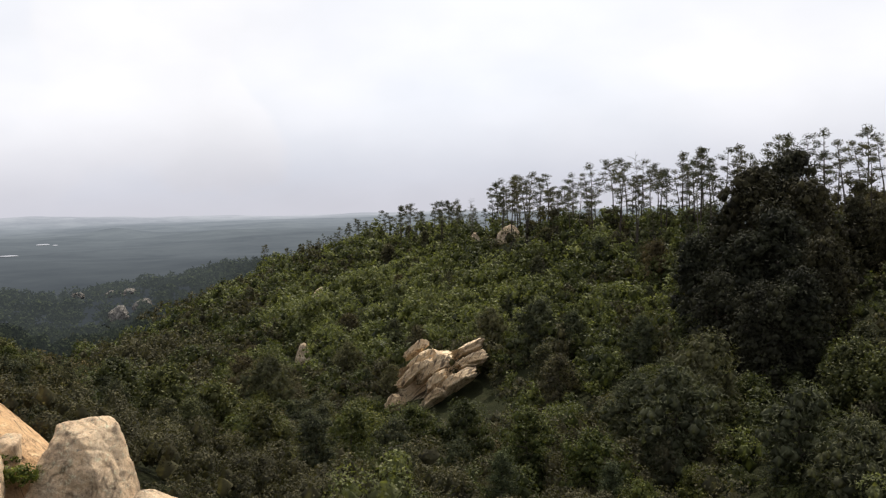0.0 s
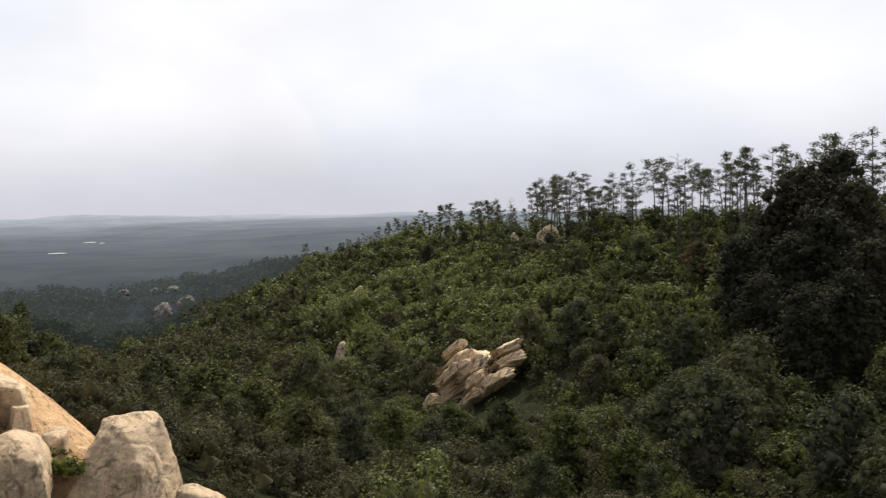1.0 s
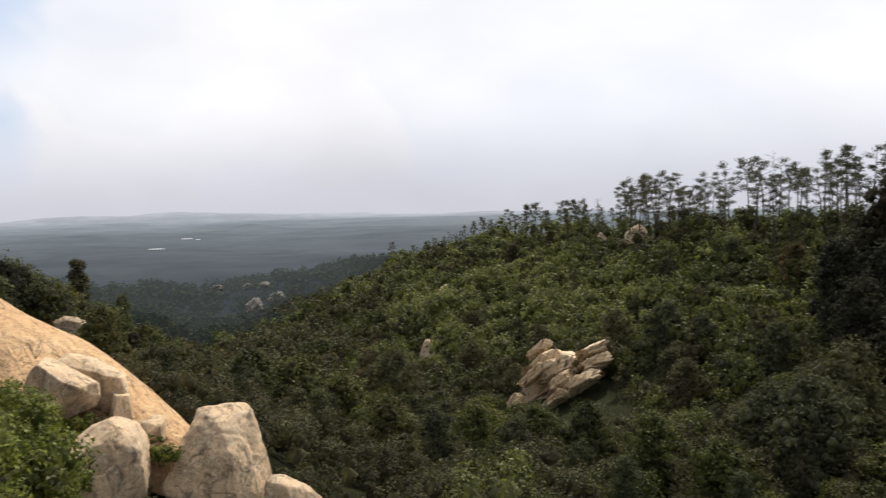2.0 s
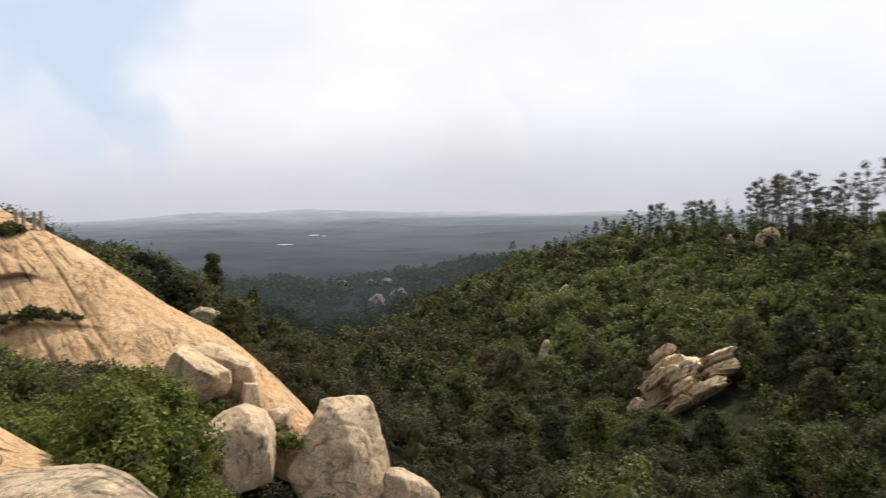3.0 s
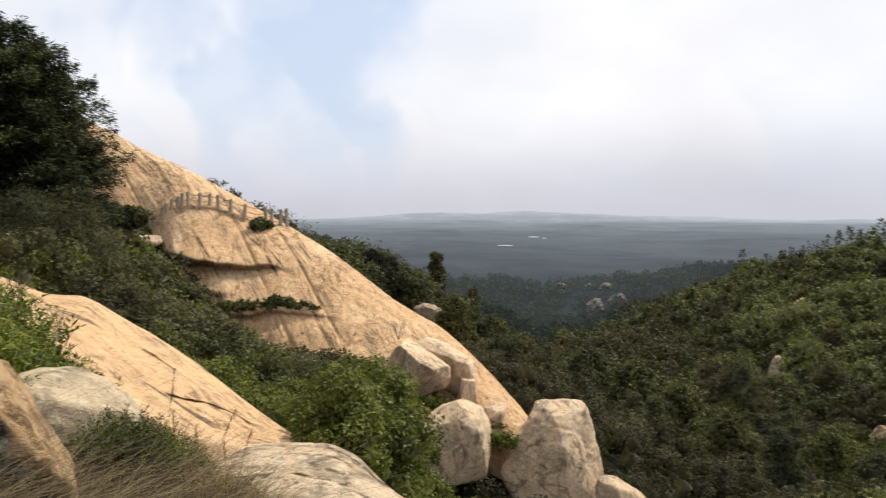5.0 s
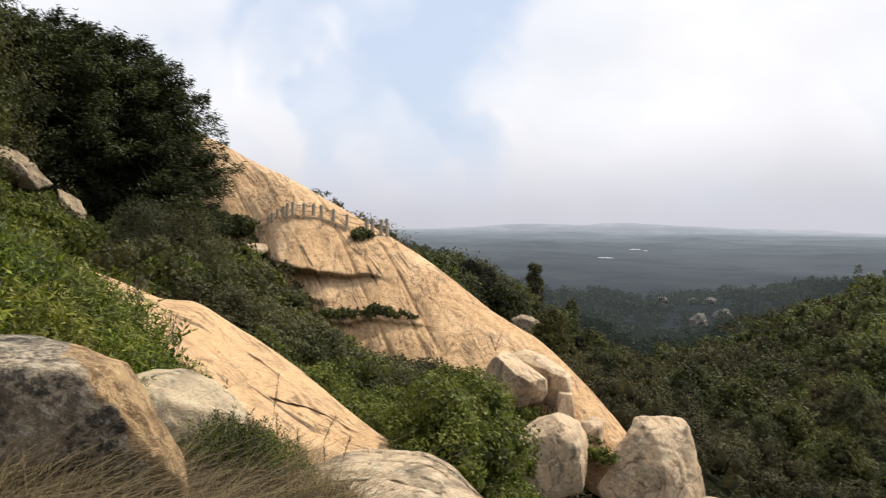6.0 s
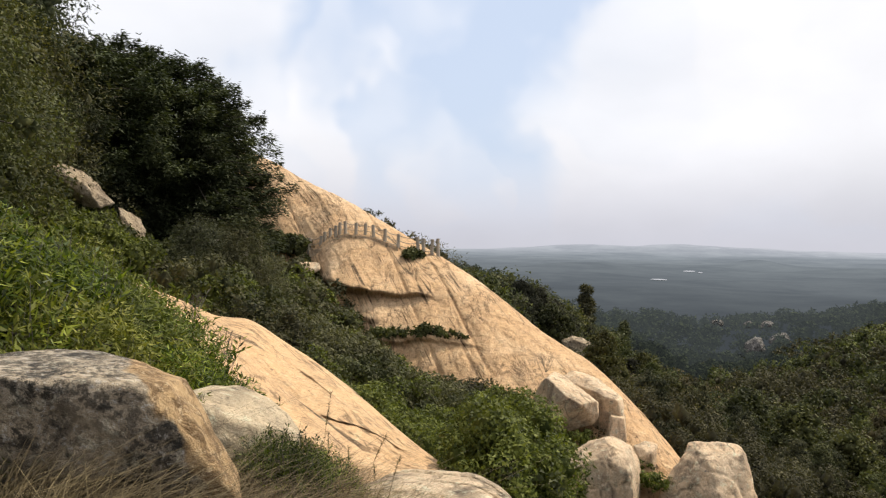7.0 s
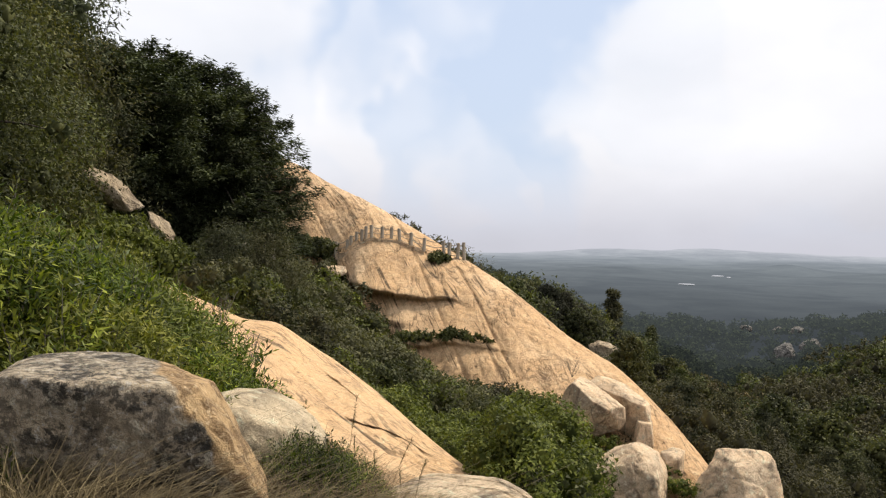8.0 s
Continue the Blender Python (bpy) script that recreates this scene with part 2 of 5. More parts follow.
def ground_material():
    a = Mat("soil_and_litter")
    v = a.obj()
    f = a.noise(.6, 8, .65, v)
    g = a.noise(9, 6, .7, v)
    col = a.ramp(f, ((.3, (.014, .016, .008)), (.55, (.022, .024, .012)), (.75, (.035, .030, .017))))
    a.link(a.mix(a.ramp(g, ((.45, (0, 0, 0)), (.7, (.7, .7, .7)))), col, (.03, .034, .013)), a.p.inputs["Base Color"])
    a.p.inputs["Roughness"].default_value = .95
    a.p.inputs["Specular IOR Level"].default_value = .05
    a.bump(g, 1, .15)
    return a.m


M_GROUND = ground_material()
M_SLAB = granite("granite_sheet", (.64, .405, .215), (.76, .54, .335), (.10, .055, .032), 1.3, streak=40, patch=.12, grey=(.32, .25, .18))
M_NEAR = granite("granite_near_sheet", (.72, .46, .245), (.82, .585, .36), (.15, .09, .054), .8, streak=62, patch=.14, grey=(.36, .29, .22))
M_BOULDER = granite("granite_boulder", (.71, .505, .32), (.84, .67, .48), (.16, .115, .08), .8, patch=.3, lichen=(.15, .135, .115), lichen_amount=.18)
M_FRONT = granite("granite_lichened", (.54, .43, .30), (.74, .64, .50), (.05, .042, .034), .5, patch=.40, lichen=(.035, .032, .028), lichen_amount=.48, grey=(.36, .335, .30), rust=(.56, .37, .185))
M_SECOND = granite("granite_speckled", (.66, .52, .345), (.80, .67, .49), (.13, .10, .07), .55, patch=.15, lichen=(.12, .10, .08), lichen_amount=.19, grey=(.54, .45, .34))
M_PALE = granite("granite_pale", (.70, .52, .34), (.82, .67, .49), (.13, .095, .07), .6, patch=.2, grey=(.45, .4, .32))
M_GREYROCK = granite("granite_grey", (.13, .12, .11), (.30, .28, .26), (.035, .032, .03), 4.0, patch=.35, grey=(.16, .155, .15))
M_FARROCK = granite("granite_outcrop", (.47, .36, .235), (.60, .49, .36), (.09, .06, .04), 2.5, patch=.2)


def bedded_rock():
    """Thin-bedded granite: pale broken faces and dark open joints along the beds."""
    a = Mat("bedded_granite")
    turn = a.obj((1, 1, 1), (0, 36, 0))
    mp = a.n("ShaderNodeMapping")
    mp.inputs["Scale"].default_value = (.22, .5, 1.5)
    a.link(turn, mp.inputs[0])
    beds = a.noise(1.0, 5, .6, mp.outputs[0], .8)
    joints = a.noise(.9, 5, .7, turn, .6)
    fine = a.noise(5, 5, .7, turn)
    col = a.ramp(joints, ((.3, (.44, .31, .185)), (.5, (.62, .47, .30)), (.7, (.76, .63, .46))))
    col = a.mix(a.ramp(beds, ((.36, (.92, .92, .92)), (.45, (0, 0, 0)))), col, (.055, .036, .024))
    col = a.mix(a.ramp(beds, ((.56, (0, 0, 0)), (.62, (.75, .75, .75)), (.68, (0, 0, 0)))), col, (.11, .075, .048))
    col = a.mix(a.ramp(fine, ((.34, (.6, .6, .6)), (.46, (0, 0, 0)))), col, (.12, .085, .055))
    a.link(col, a.p.inputs["Base Color"])
    a.p.inputs["Roughness"].default_value = .9
    a.bump(beds, 1, .5)
    return a.m


M_BEDS = bedded_rock()
M_PINE = leaf_material("pine_needles", (0.028, 0.032, 0.022), (0.056, 0.059, 0.036), (0.104, 0.100, 0.056), .7, .18)
M_CEDAR = leaf_material("dark_cypress", (0.029, 0.035, 0.020), (0.054, 0.064, 0.036), (0.098, 0.107, 0.056), .7, .15, .5, .5)
# darker copy of the cypress leaves, with the stand's shade put into the colour
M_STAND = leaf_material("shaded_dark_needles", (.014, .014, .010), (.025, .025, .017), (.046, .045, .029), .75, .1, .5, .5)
M_DULL = leaf_material("dull_bronze_foliage", (0.037, 0.034, 0.023), (0.067, 0.060, 0.040), (0.114, 0.097, 0.062), .75, .2, .4, .3, .9)
M_GREY = leaf_material("feathery_grey_green", (0.043, 0.047, 0.030), (0.070, 0.074, 0.047), (0.108, 0.109, 0.070), .75, .25, .4, .5)
M_GREEN = leaf_material("green_leaves", (0.041, 0.048, 0.020), (0.084, 0.094, 0.040), (0.143, 0.149, 0.069), .6, .3, .4, .2, .9)
M_DEEP = leaf_material("deep_green_leaves", (0.030, 0.035, 0.017), (0.058, 0.063, 0.029), (0.104, 0.105, 0.047), .6, .25, .4, .25, .9)
M_BRIGHT = leaf_material("bright_shrub_leaves", (0.012, 0.020, 0.004), (0.052, 0.080, 0.012), (0.230, 0.265, 0.048), .45, .32, .6, 1.5)
M_MID = leaf_material("mid_green_leaves", (0.032, 0.041, 0.015), (0.063, 0.072, 0.026), (0.113, 0.116, 0.046), .6, .28, .4, .3, .9)
M_NEARGREEN = leaf_material("gully_leaves", (0.036, 0.046, 0.012), (0.090, 0.104, 0.027), (0.172, 0.182, 0.050), .55, .3, .5, 1.2)
# bright leaf colour that includes the sunlight on the upper slope
M_SUNNY = leaf_material("sunny_creepers", (0.060, 0.069, 0.029), (0.119, 0.129, 0.059), (0.194, 0.199, 0.102), .6, .3, .3, .2, .9)
M_GRASS = leaf_material("dry_grass", (0.030, 0.021, 0.013), (0.095, 0.069, 0.041), (0.25, 0.195, 0.125), .7, .25)
M_FRESH = leaf_material("fresh_grass", (.055, .075, .018), (.105, .140, .034), (.175, .205, .06), .55, .35)
M_BARK = bark_material("pine_bark", (.025, .019, .015), (.075, .058, .044))
M_TWIG = bark_material("grey_twigs", (.06, .05, .042), (.15, .13, .11))
M_POST = bark_material("weathered_post", (.24, .20, .155), (.46, .40, .32), 10)


def distance_material():
    """The hazy lowland: a backdrop that gives off the scattered light of the air in front of it."""
    a = Mat("hazy_distance")
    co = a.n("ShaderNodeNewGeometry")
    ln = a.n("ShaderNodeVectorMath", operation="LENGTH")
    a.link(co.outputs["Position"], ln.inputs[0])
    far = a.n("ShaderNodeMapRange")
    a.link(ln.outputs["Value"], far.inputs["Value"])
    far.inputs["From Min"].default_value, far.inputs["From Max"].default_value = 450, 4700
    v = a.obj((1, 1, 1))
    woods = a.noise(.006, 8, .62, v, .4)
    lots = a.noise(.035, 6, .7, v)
    # haze painted into the glow: paler and brighter with distance
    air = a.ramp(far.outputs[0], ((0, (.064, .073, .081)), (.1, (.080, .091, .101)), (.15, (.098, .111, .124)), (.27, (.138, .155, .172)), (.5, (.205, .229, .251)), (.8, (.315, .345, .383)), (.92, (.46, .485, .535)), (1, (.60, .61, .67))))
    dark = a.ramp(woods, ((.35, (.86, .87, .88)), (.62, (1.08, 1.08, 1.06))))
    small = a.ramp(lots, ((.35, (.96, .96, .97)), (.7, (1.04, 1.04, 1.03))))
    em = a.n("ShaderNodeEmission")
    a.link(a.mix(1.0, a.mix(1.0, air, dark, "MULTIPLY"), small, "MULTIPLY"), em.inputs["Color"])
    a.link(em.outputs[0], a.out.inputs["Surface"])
    return a.m


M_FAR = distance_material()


# ---------------------------------------------------------------- noise and mesh helpers
def lattice(i, seed):
    i = (i * 1103515245 + seed * 12345 + 974711) & 0x7FFFFFFF
    i = ((i >> 13) ^ i) * 1274126177 & 0x7FFFFFFF
    return (((i >> 15) ^ i) & 0xFFFF) / 65535.0


def value_noise(p, seed=0):
    """Smooth noise from 0 to 1 at the rows of p (n x 2 or n x 3)."""
    p = np.asarray(p, float)
    k = p.shape[1]
    base = np.floor(p).astype(np.int64)
    f = p - base
    f = f * f * (3 - 2 * f)
    out = np.zeros(len(p))
    for corner in range(2 ** k):
        w, idx = np.ones(len(p)), np.zeros(len(p), np.int64)
        for a in range(k):
            bit = corner >> a & 1
            w = w * (f[:, a] if bit else 1 - f[:, a])
            idx = idx + (base[:, a] + bit) * (73856093, 19349663, 83492791)[a]
        out += w * lattice(idx & 0x7FFFFFFF, seed)
    return out


def fbm(p, octaves=4, seed=0, rough=.5):
    p = np.asarray(p, float)
    total, amp, norm = np.zeros(len(p)), 1.0, 0.0
    for o in range(octaves):
        total += amp * (value_noise(p * 2 ** o + 17.3 * o, seed + o) - .5)
        norm += amp
        amp *= rough
    return total / norm * 2


def smooth(x, a, b):
    t = np.clip((np.asarray(x, float) - a) / (b - a), 0, 1)
    return t * t * (3 - 2 * t)


def raw_mesh(name, verts, faces, material, smooth_faces=False, uvs=None):
    """A mesh from arrays; all faces have the same number of corners."""
    verts, faces = np.asarray(verts, np.float32), np.asarray(faces, np.int32)
    me = bpy.data.meshes.new(name)
    k = faces.shape[1]
    me.vertices.add(len(verts))
    me.vertices.foreach_set("co", verts.ravel())
    me.loops.add(faces.size)
    me.loops.foreach_set("vertex_index", faces.ravel())
    me.polygons.add(len(faces))
    me.polygons.foreach_set("loop_start", np.arange(0, faces.size, k, dtype=np.int32))
    me.polygons.foreach_set("loop_total", np.full(len(faces), k, np.int32))
    me.polygons.foreach_set("use_smooth", np.broadcast_to(np.asarray(smooth_faces, bool), len(faces)).copy())
    if uvs is not None:
        layer = me.uv_layers.new(name="UVMap")
        layer.data.foreach_set("uv", np.asarray(uvs, np.float32)[faces.ravel()].ravel())
    me.update(calc_edges=True)
    me.validate()
    me.materials.append(material)
    return me


def part(name, mesh, parent, label="", m=None):
    ob = new(name, mesh)
    ob.parent = parent
    if m is not None:
        ob.matrix_local = m
    if label:
        ob["label"] = label
    return ob


def from_bm(name, bm, material, smooth_faces=False):
    me = bpy.data.meshes.new(name)
    bm.to_mesh(me)
    bm.free()
    me.materials.append(material)
    if smooth_faces:
        me.polygons.foreach_set("use_smooth", np.full(len(me.polygons), True))
    return me


def grid_faces(rows, cols, wrap=False):
    i = np.arange(rows - 1)[:, None] * cols
    j = np.arange(cols if wrap else cols - 1)[None, :]
    j2 = (j + 1) % cols
    return np.stack([i + j, i + j2, i + cols + j2, i + cols + j], -1).reshape(-1, 4)


def unit(v):
    return v / np.maximum(np.linalg.norm(v, axis=-1, keepdims=True), 1e-9)


def blades(points, ways, normals, length, width, corners=4):
    """Leaves at points: long along ways, flat across normals. corners 3: triangles, 4: rhombs with a fold at the middle."""
    n = len(points)
    length = np.broadcast_to(np.asarray(length, float), n)[:, None]
    width = np.broadcast_to(np.asarray(width, float), n)[:, None]
    ways = unit(ways)
    side = unit(np.cross(ways, normals))
    if corners == 3:
        v = np.stack([points - side * width / 2, points + side * width / 2, points + ways * length], 1)
    else:
        mid = points + ways * length * .45
        v = np.stack([points, mid + side * width / 2, points + ways * length, mid - side * width / 2], 1)
    return v.reshape(-1, 3), np.arange(n * corners).reshape(n, corners)


def tube(path, radii, sides=6):
    """Verts and quads of a round limb along a path."""
    path = np.asarray(path, float)
    radii = np.asarray(radii, float)
    along = unit(np.gradient(path, axis=0))
    ref = np.where(np.abs(along[:, 2:3]) > .9, np.array([[1.0, 0, 0]]), np.array([[0, 0, 1.0]]))
    a = unit(np.cross(along, ref))
    b = np.cross(along, a)
    ang = np.linspace(0, 2 * np.pi, sides, endpoint=False)
    ring = path[:, None] + radii[:, None, None] * (np.cos(ang)[None, :, None] * a[:, None] + np.sin(ang)[None, :, None] * b[:, None])
    return ring.reshape(-1, 3), grid_faces(len(path), sides, True)


def merge(pieces):
    vs, fs, off = [], [], 0
    for v, f in pieces:
        vs.append(v)
        fs.append(f + off)
        off += len(v)
    return np.concatenate(vs), np.concatenate(fs)


def on_sphere(n, rng):
    return unit(rng.normal(size=(n, 3)))


# ---------------------------------------------------------------- the lie of the land
AXIS = radians(28)


def along_across(x, y):
    return -x * math.sin(AXIS) + y * math.cos(AXIS), x * math.cos(AXIS) + y * math.sin(AXIS)


def land(x, y):
    """The height of the ground: the near hillside, the ravine, the ridge across it and the lowland."""
    x, y = np.asarray(x, float), np.asarray(y, float)
    u, v = along_across(x, y)
    up = np.clip(u, -60, None)
    near = -1.6 - .20 * np.minimum(up, 60) - .135 * np.clip(up - 60, 0, None)
    near = near - np.where(v < 0, .30 * v, .42 * v) - 4.2 * smooth(v, .6, 11) * smooth(-u, -60, 5) - 2.0 * smooth(v, .6, 5) * smooth(-u, -40, 5)
    near = near + 7 * smooth(-v, 22, 60) + 5 * smooth(-u, 4, 30)
    # the gully between the two rock sheets
    g0, g1 = np.array([-9.0, 22.0]), np.array([-28.0, 21.5])
    d = g1 - g0
    t = np.clip(((x - g0[0]) * d[0] + (y - g0[1]) * d[1]) / (d @ d), -.25, 1.1)
    gap = np.hypot(x - g0[0] - t * d[0], y - g0[1] - t * d[1])
    near = near - 2.7 * np.exp(-(gap / 6.5) ** 2)
    # the hollow under the near rock sheet
    az, r0 = np.degrees(np.arctan2(-x, y)), np.hypot(x, y)
    near = near - .9 * smooth(az, 38, 42) * smooth(-az, -66, -61) * smooth(r0, 6.6, 8.4) * smooth(-r0, -22, -17)
    near = near - 2.1 * smooth(az, 8, 16) * smooth(-az, -37.5, -33) * smooth(r0, 5, 10) * smooth(-r0, -36, -27)
    # the small shelf with grass beside the boulders
    near = near + .34 * np.exp(-((az - 52) / 8) ** 2 - ((r0 - 4.5) / .9) ** 2)
    crest = np.interp(u, [-80, 0, 66, 108, 184, 249, 270, 300, 345, 430, 500, 620, 760], [6, 2, -1.5, -4.5, -9.5, -14, -17, -22.5, -31, -42, -56, -64, -85])
    far = crest - (.30 + .055 * smooth(u, 160, 300)) * np.abs(v - 98) - 1.5
    far = far + 4 * np.exp(-((v - 98) / 14) ** 2) - 4
    k = 5.0
    h = k * np.logaddexp(near / k, far / k)
    p = np.stack([x, y], -1).reshape(-1, 2)
    rough = (fbm(p / 30, 4, 3) * 2.2).reshape(x.shape)
    r = np.hypot(x, y)
    h = h + rough * smooth(r, 25, 90)
    h = h + (fbm(p / 3.0, 3, 8) * .22).reshape(x.shape)
    # a wooded knoll where the ravine opens out
    h = h + 24 * np.exp(-((u - 425) / 80) ** 2 - ((v - 28) / 62) ** 2)
    # fall to the lowland
    fall = smooth(r, 430, 780)
    plain = -105 + (fbm(p / 420, 4, 5) * 14).reshape(x.shape)
    out = h * (1 - fall) + plain * fall
    return np.where(r > 380, np.maximum(out, plain), out)


def build_ground():
    rings = np.concatenate([[0.02], np.geomspace(.6, 4850, 230)])
    angs = np.radians(np.arange(0, 360, 1.0))
    x = -rings[:, None] * np.sin(angs)[None]
    y = rings[:, None] * np.cos(angs)[None]
    z = land(x, y)
    verts = np.stack([x, y, z], -1).reshape(-1, 3)
    me = raw_mesh("ground", verts, grid_faces(len(rings), len(angs), True)[:, ::-1], M_GROUND, True)
    tagged(new("ground", me), "dark leaf-littered hillside soil dropping into a ravine", "ground", kind="structure")


build_ground()


def build_distance():
    """The lowland under haze with its low hills, beyond the hillside."""
    rings = np.geomspace(356, 4800, 170)
    angs = np.radians(np.arange(-60, 130, .4))
    x = -rings[:, None] * np.sin(angs)[None]
    y = rings[:, None] * np.cos(angs)[None]
    p = np.stack([x, y], -1).reshape(-1, 2)
    z = land(x, y) + .4 + 3.6 * smooth(np.hypot(x, y), 450, 600)
    deg = np.degrees(angs)[None, :]
    r = rings[:, None] + 0 * deg
    for az, d, wide, deep, tall in ((21.6, 3000, 1.6, 200, 20), (23.5, 3300, 4, 260, 10), (11.5, 3300, 2.6, 260, 18), (15, 2600, 3, 200, 9), (33, 2500, 4, 180, 8), (44, 3000, 5, 240, 10), (26, 4600, 12, 400, 38), (50, 4500, 15, 350, 12), (75, 4400, 20, 400, 8)):
        z = z + tall * np.exp(-((deg - az) / wide) ** 2 - ((r - d) / deep) ** 2) * (1 + .3 * fbm(p / 250, 3, 21).reshape(x.shape))
    z = z + np.abs(fbm(p / 45, 3, 31)).reshape(x.shape) * .8
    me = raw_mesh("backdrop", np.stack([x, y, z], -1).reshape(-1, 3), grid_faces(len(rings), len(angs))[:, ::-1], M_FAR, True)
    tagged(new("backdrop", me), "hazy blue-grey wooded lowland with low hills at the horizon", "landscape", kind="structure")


build_distance()


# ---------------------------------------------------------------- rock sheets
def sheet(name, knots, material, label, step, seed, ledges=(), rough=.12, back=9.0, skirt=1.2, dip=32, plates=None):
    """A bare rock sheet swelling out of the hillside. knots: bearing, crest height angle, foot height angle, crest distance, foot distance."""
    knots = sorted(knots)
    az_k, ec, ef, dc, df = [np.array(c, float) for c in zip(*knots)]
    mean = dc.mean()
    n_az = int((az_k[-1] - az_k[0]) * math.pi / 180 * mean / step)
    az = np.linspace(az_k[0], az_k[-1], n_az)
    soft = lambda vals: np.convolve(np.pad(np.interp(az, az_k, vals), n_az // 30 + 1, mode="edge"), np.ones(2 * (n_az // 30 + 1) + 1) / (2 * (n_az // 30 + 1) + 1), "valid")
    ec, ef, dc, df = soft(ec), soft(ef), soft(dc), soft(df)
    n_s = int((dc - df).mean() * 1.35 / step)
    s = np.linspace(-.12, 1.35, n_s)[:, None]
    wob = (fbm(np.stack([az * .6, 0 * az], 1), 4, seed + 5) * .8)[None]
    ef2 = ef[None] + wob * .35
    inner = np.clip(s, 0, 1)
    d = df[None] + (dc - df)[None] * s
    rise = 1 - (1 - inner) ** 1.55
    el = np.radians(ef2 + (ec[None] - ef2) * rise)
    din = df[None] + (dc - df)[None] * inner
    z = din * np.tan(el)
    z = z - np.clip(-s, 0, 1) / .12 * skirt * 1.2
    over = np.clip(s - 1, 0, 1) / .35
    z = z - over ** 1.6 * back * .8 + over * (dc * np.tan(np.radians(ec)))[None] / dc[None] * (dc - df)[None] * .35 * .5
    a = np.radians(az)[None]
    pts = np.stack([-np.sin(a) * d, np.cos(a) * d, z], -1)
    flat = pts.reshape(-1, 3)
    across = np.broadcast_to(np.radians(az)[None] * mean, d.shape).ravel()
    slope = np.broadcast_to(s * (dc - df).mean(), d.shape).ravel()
    # relief: broad swells, then ribs that run down the dip
    c, sn = math.cos(radians(dip)), math.sin(radians(dip))
    e1, e2 = across * c - slope * sn, across * sn + slope * c
    relief = fbm(flat / 6.0, 4, seed) * rough * 1.6 + (.35 - np.abs(fbm(np.stack([e1 * .55, e2 * .34], 1), 4, seed + 3, .6))) * rough * .9 + fbm(flat / .9, 5, seed + 6, .65) * rough * .55
    # joints down the dip and a few across it, each running only part of the way
    for k, (f1, f2, wide, cut) in enumerate(((.30, .05, .022, .8), (.8, .14, .03, .35), (.10, .5, .03, .5))):
        crack = np.abs(fbm(np.stack([e1 * f1 + 5 * k, e2 * f2], 1), 3, seed + 9 + k))
        gate = smooth(fbm(np.stack([e1 * .35, e2 * .22], 1), 3, seed + 30 + k), .02, .22)
        relief = relief - rough * cut * gate * np.exp(-(crack / wide) ** 2)
    if plates:
        # the rock has split into plates of uneven height
        gap, drop = plates
        q = e1 / gap + fbm(flat / (gap * 3), 3, seed + 40) * .7
        q2 = e2 / (gap * 2.6) + lattice(np.floor(q).astype(np.int64) & 0xFFFF, seed + 2) + fbm(flat / (gap * 2), 3, seed + 41) * .5
        own = lattice((np.floor(q).astype(np.int64) * 7919 + np.floor(q2).astype(np.int64) * 104729) & 0x7FFFFFFF, seed)
        near = np.minimum(np.abs(q - np.round(q)), np.abs(q2 - np.round(q2)) * 2.6)
        relief = relief + drop * (own - .5) - drop * 1.5 * np.exp(-(near / .035) ** 2) * (own > .3)
    edge_fade = smooth(1.05 - s, 0, .12) + 0 * d
    fade = edge_fade.ravel()
    shelf = np.zeros(len(flat))
    for line_az, line_el, depth in ledges:
        tt = np.clip((np.broadcast_to(az[None], d.shape) - line_az[0]) / (line_az[-1] - line_az[0]), -.2, 1.2)
        want = np.interp(az, line_az[::-1], line_el[::-1]) + .10 * fbm(np.stack([az * 1.3, 0 * az], 1), 4, seed + 12)
        f = np.clip((want - ef) / (ec - ef), 0, .97)
        line = (1 - (1 - f) ** (1 / 1.55))[None]
        on = smooth(tt, -.03, .10) * smooth(-tt, -1.04, -.70)
        lip = smooth(s - line, -.007, .007) * np.exp(-np.clip(s - line, 0, 1) / .16)
        thick = .35 + .65 * smooth(-tt, -.7, -.1)
        slot = smooth(line - s, -.007, .007) * np.exp(-np.clip(line - s, 0, 1) / .028)
        shelf = shelf + (on * (lip - .45 * slot) * thick * depth).ravel()
    out = unit(np.stack([np.sin(a) + 0 * d, -np.cos(a) + 0 * d, 1.1 + 0 * d], -1)).reshape(-1, 3)
    flat = flat + out * (relief * fade)[:, None] + unit(out * np.array([1, 1, .12])) * shelf[:, None]
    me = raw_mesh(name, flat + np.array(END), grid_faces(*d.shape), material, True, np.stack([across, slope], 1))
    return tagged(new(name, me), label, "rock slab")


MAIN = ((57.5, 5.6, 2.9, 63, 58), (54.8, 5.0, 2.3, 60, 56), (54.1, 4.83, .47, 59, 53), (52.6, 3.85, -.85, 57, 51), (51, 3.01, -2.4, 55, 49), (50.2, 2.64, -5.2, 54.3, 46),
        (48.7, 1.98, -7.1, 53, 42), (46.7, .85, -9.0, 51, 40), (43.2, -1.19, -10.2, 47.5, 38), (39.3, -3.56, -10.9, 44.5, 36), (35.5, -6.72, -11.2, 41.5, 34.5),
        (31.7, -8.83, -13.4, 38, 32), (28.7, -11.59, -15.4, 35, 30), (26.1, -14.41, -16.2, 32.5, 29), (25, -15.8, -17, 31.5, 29))
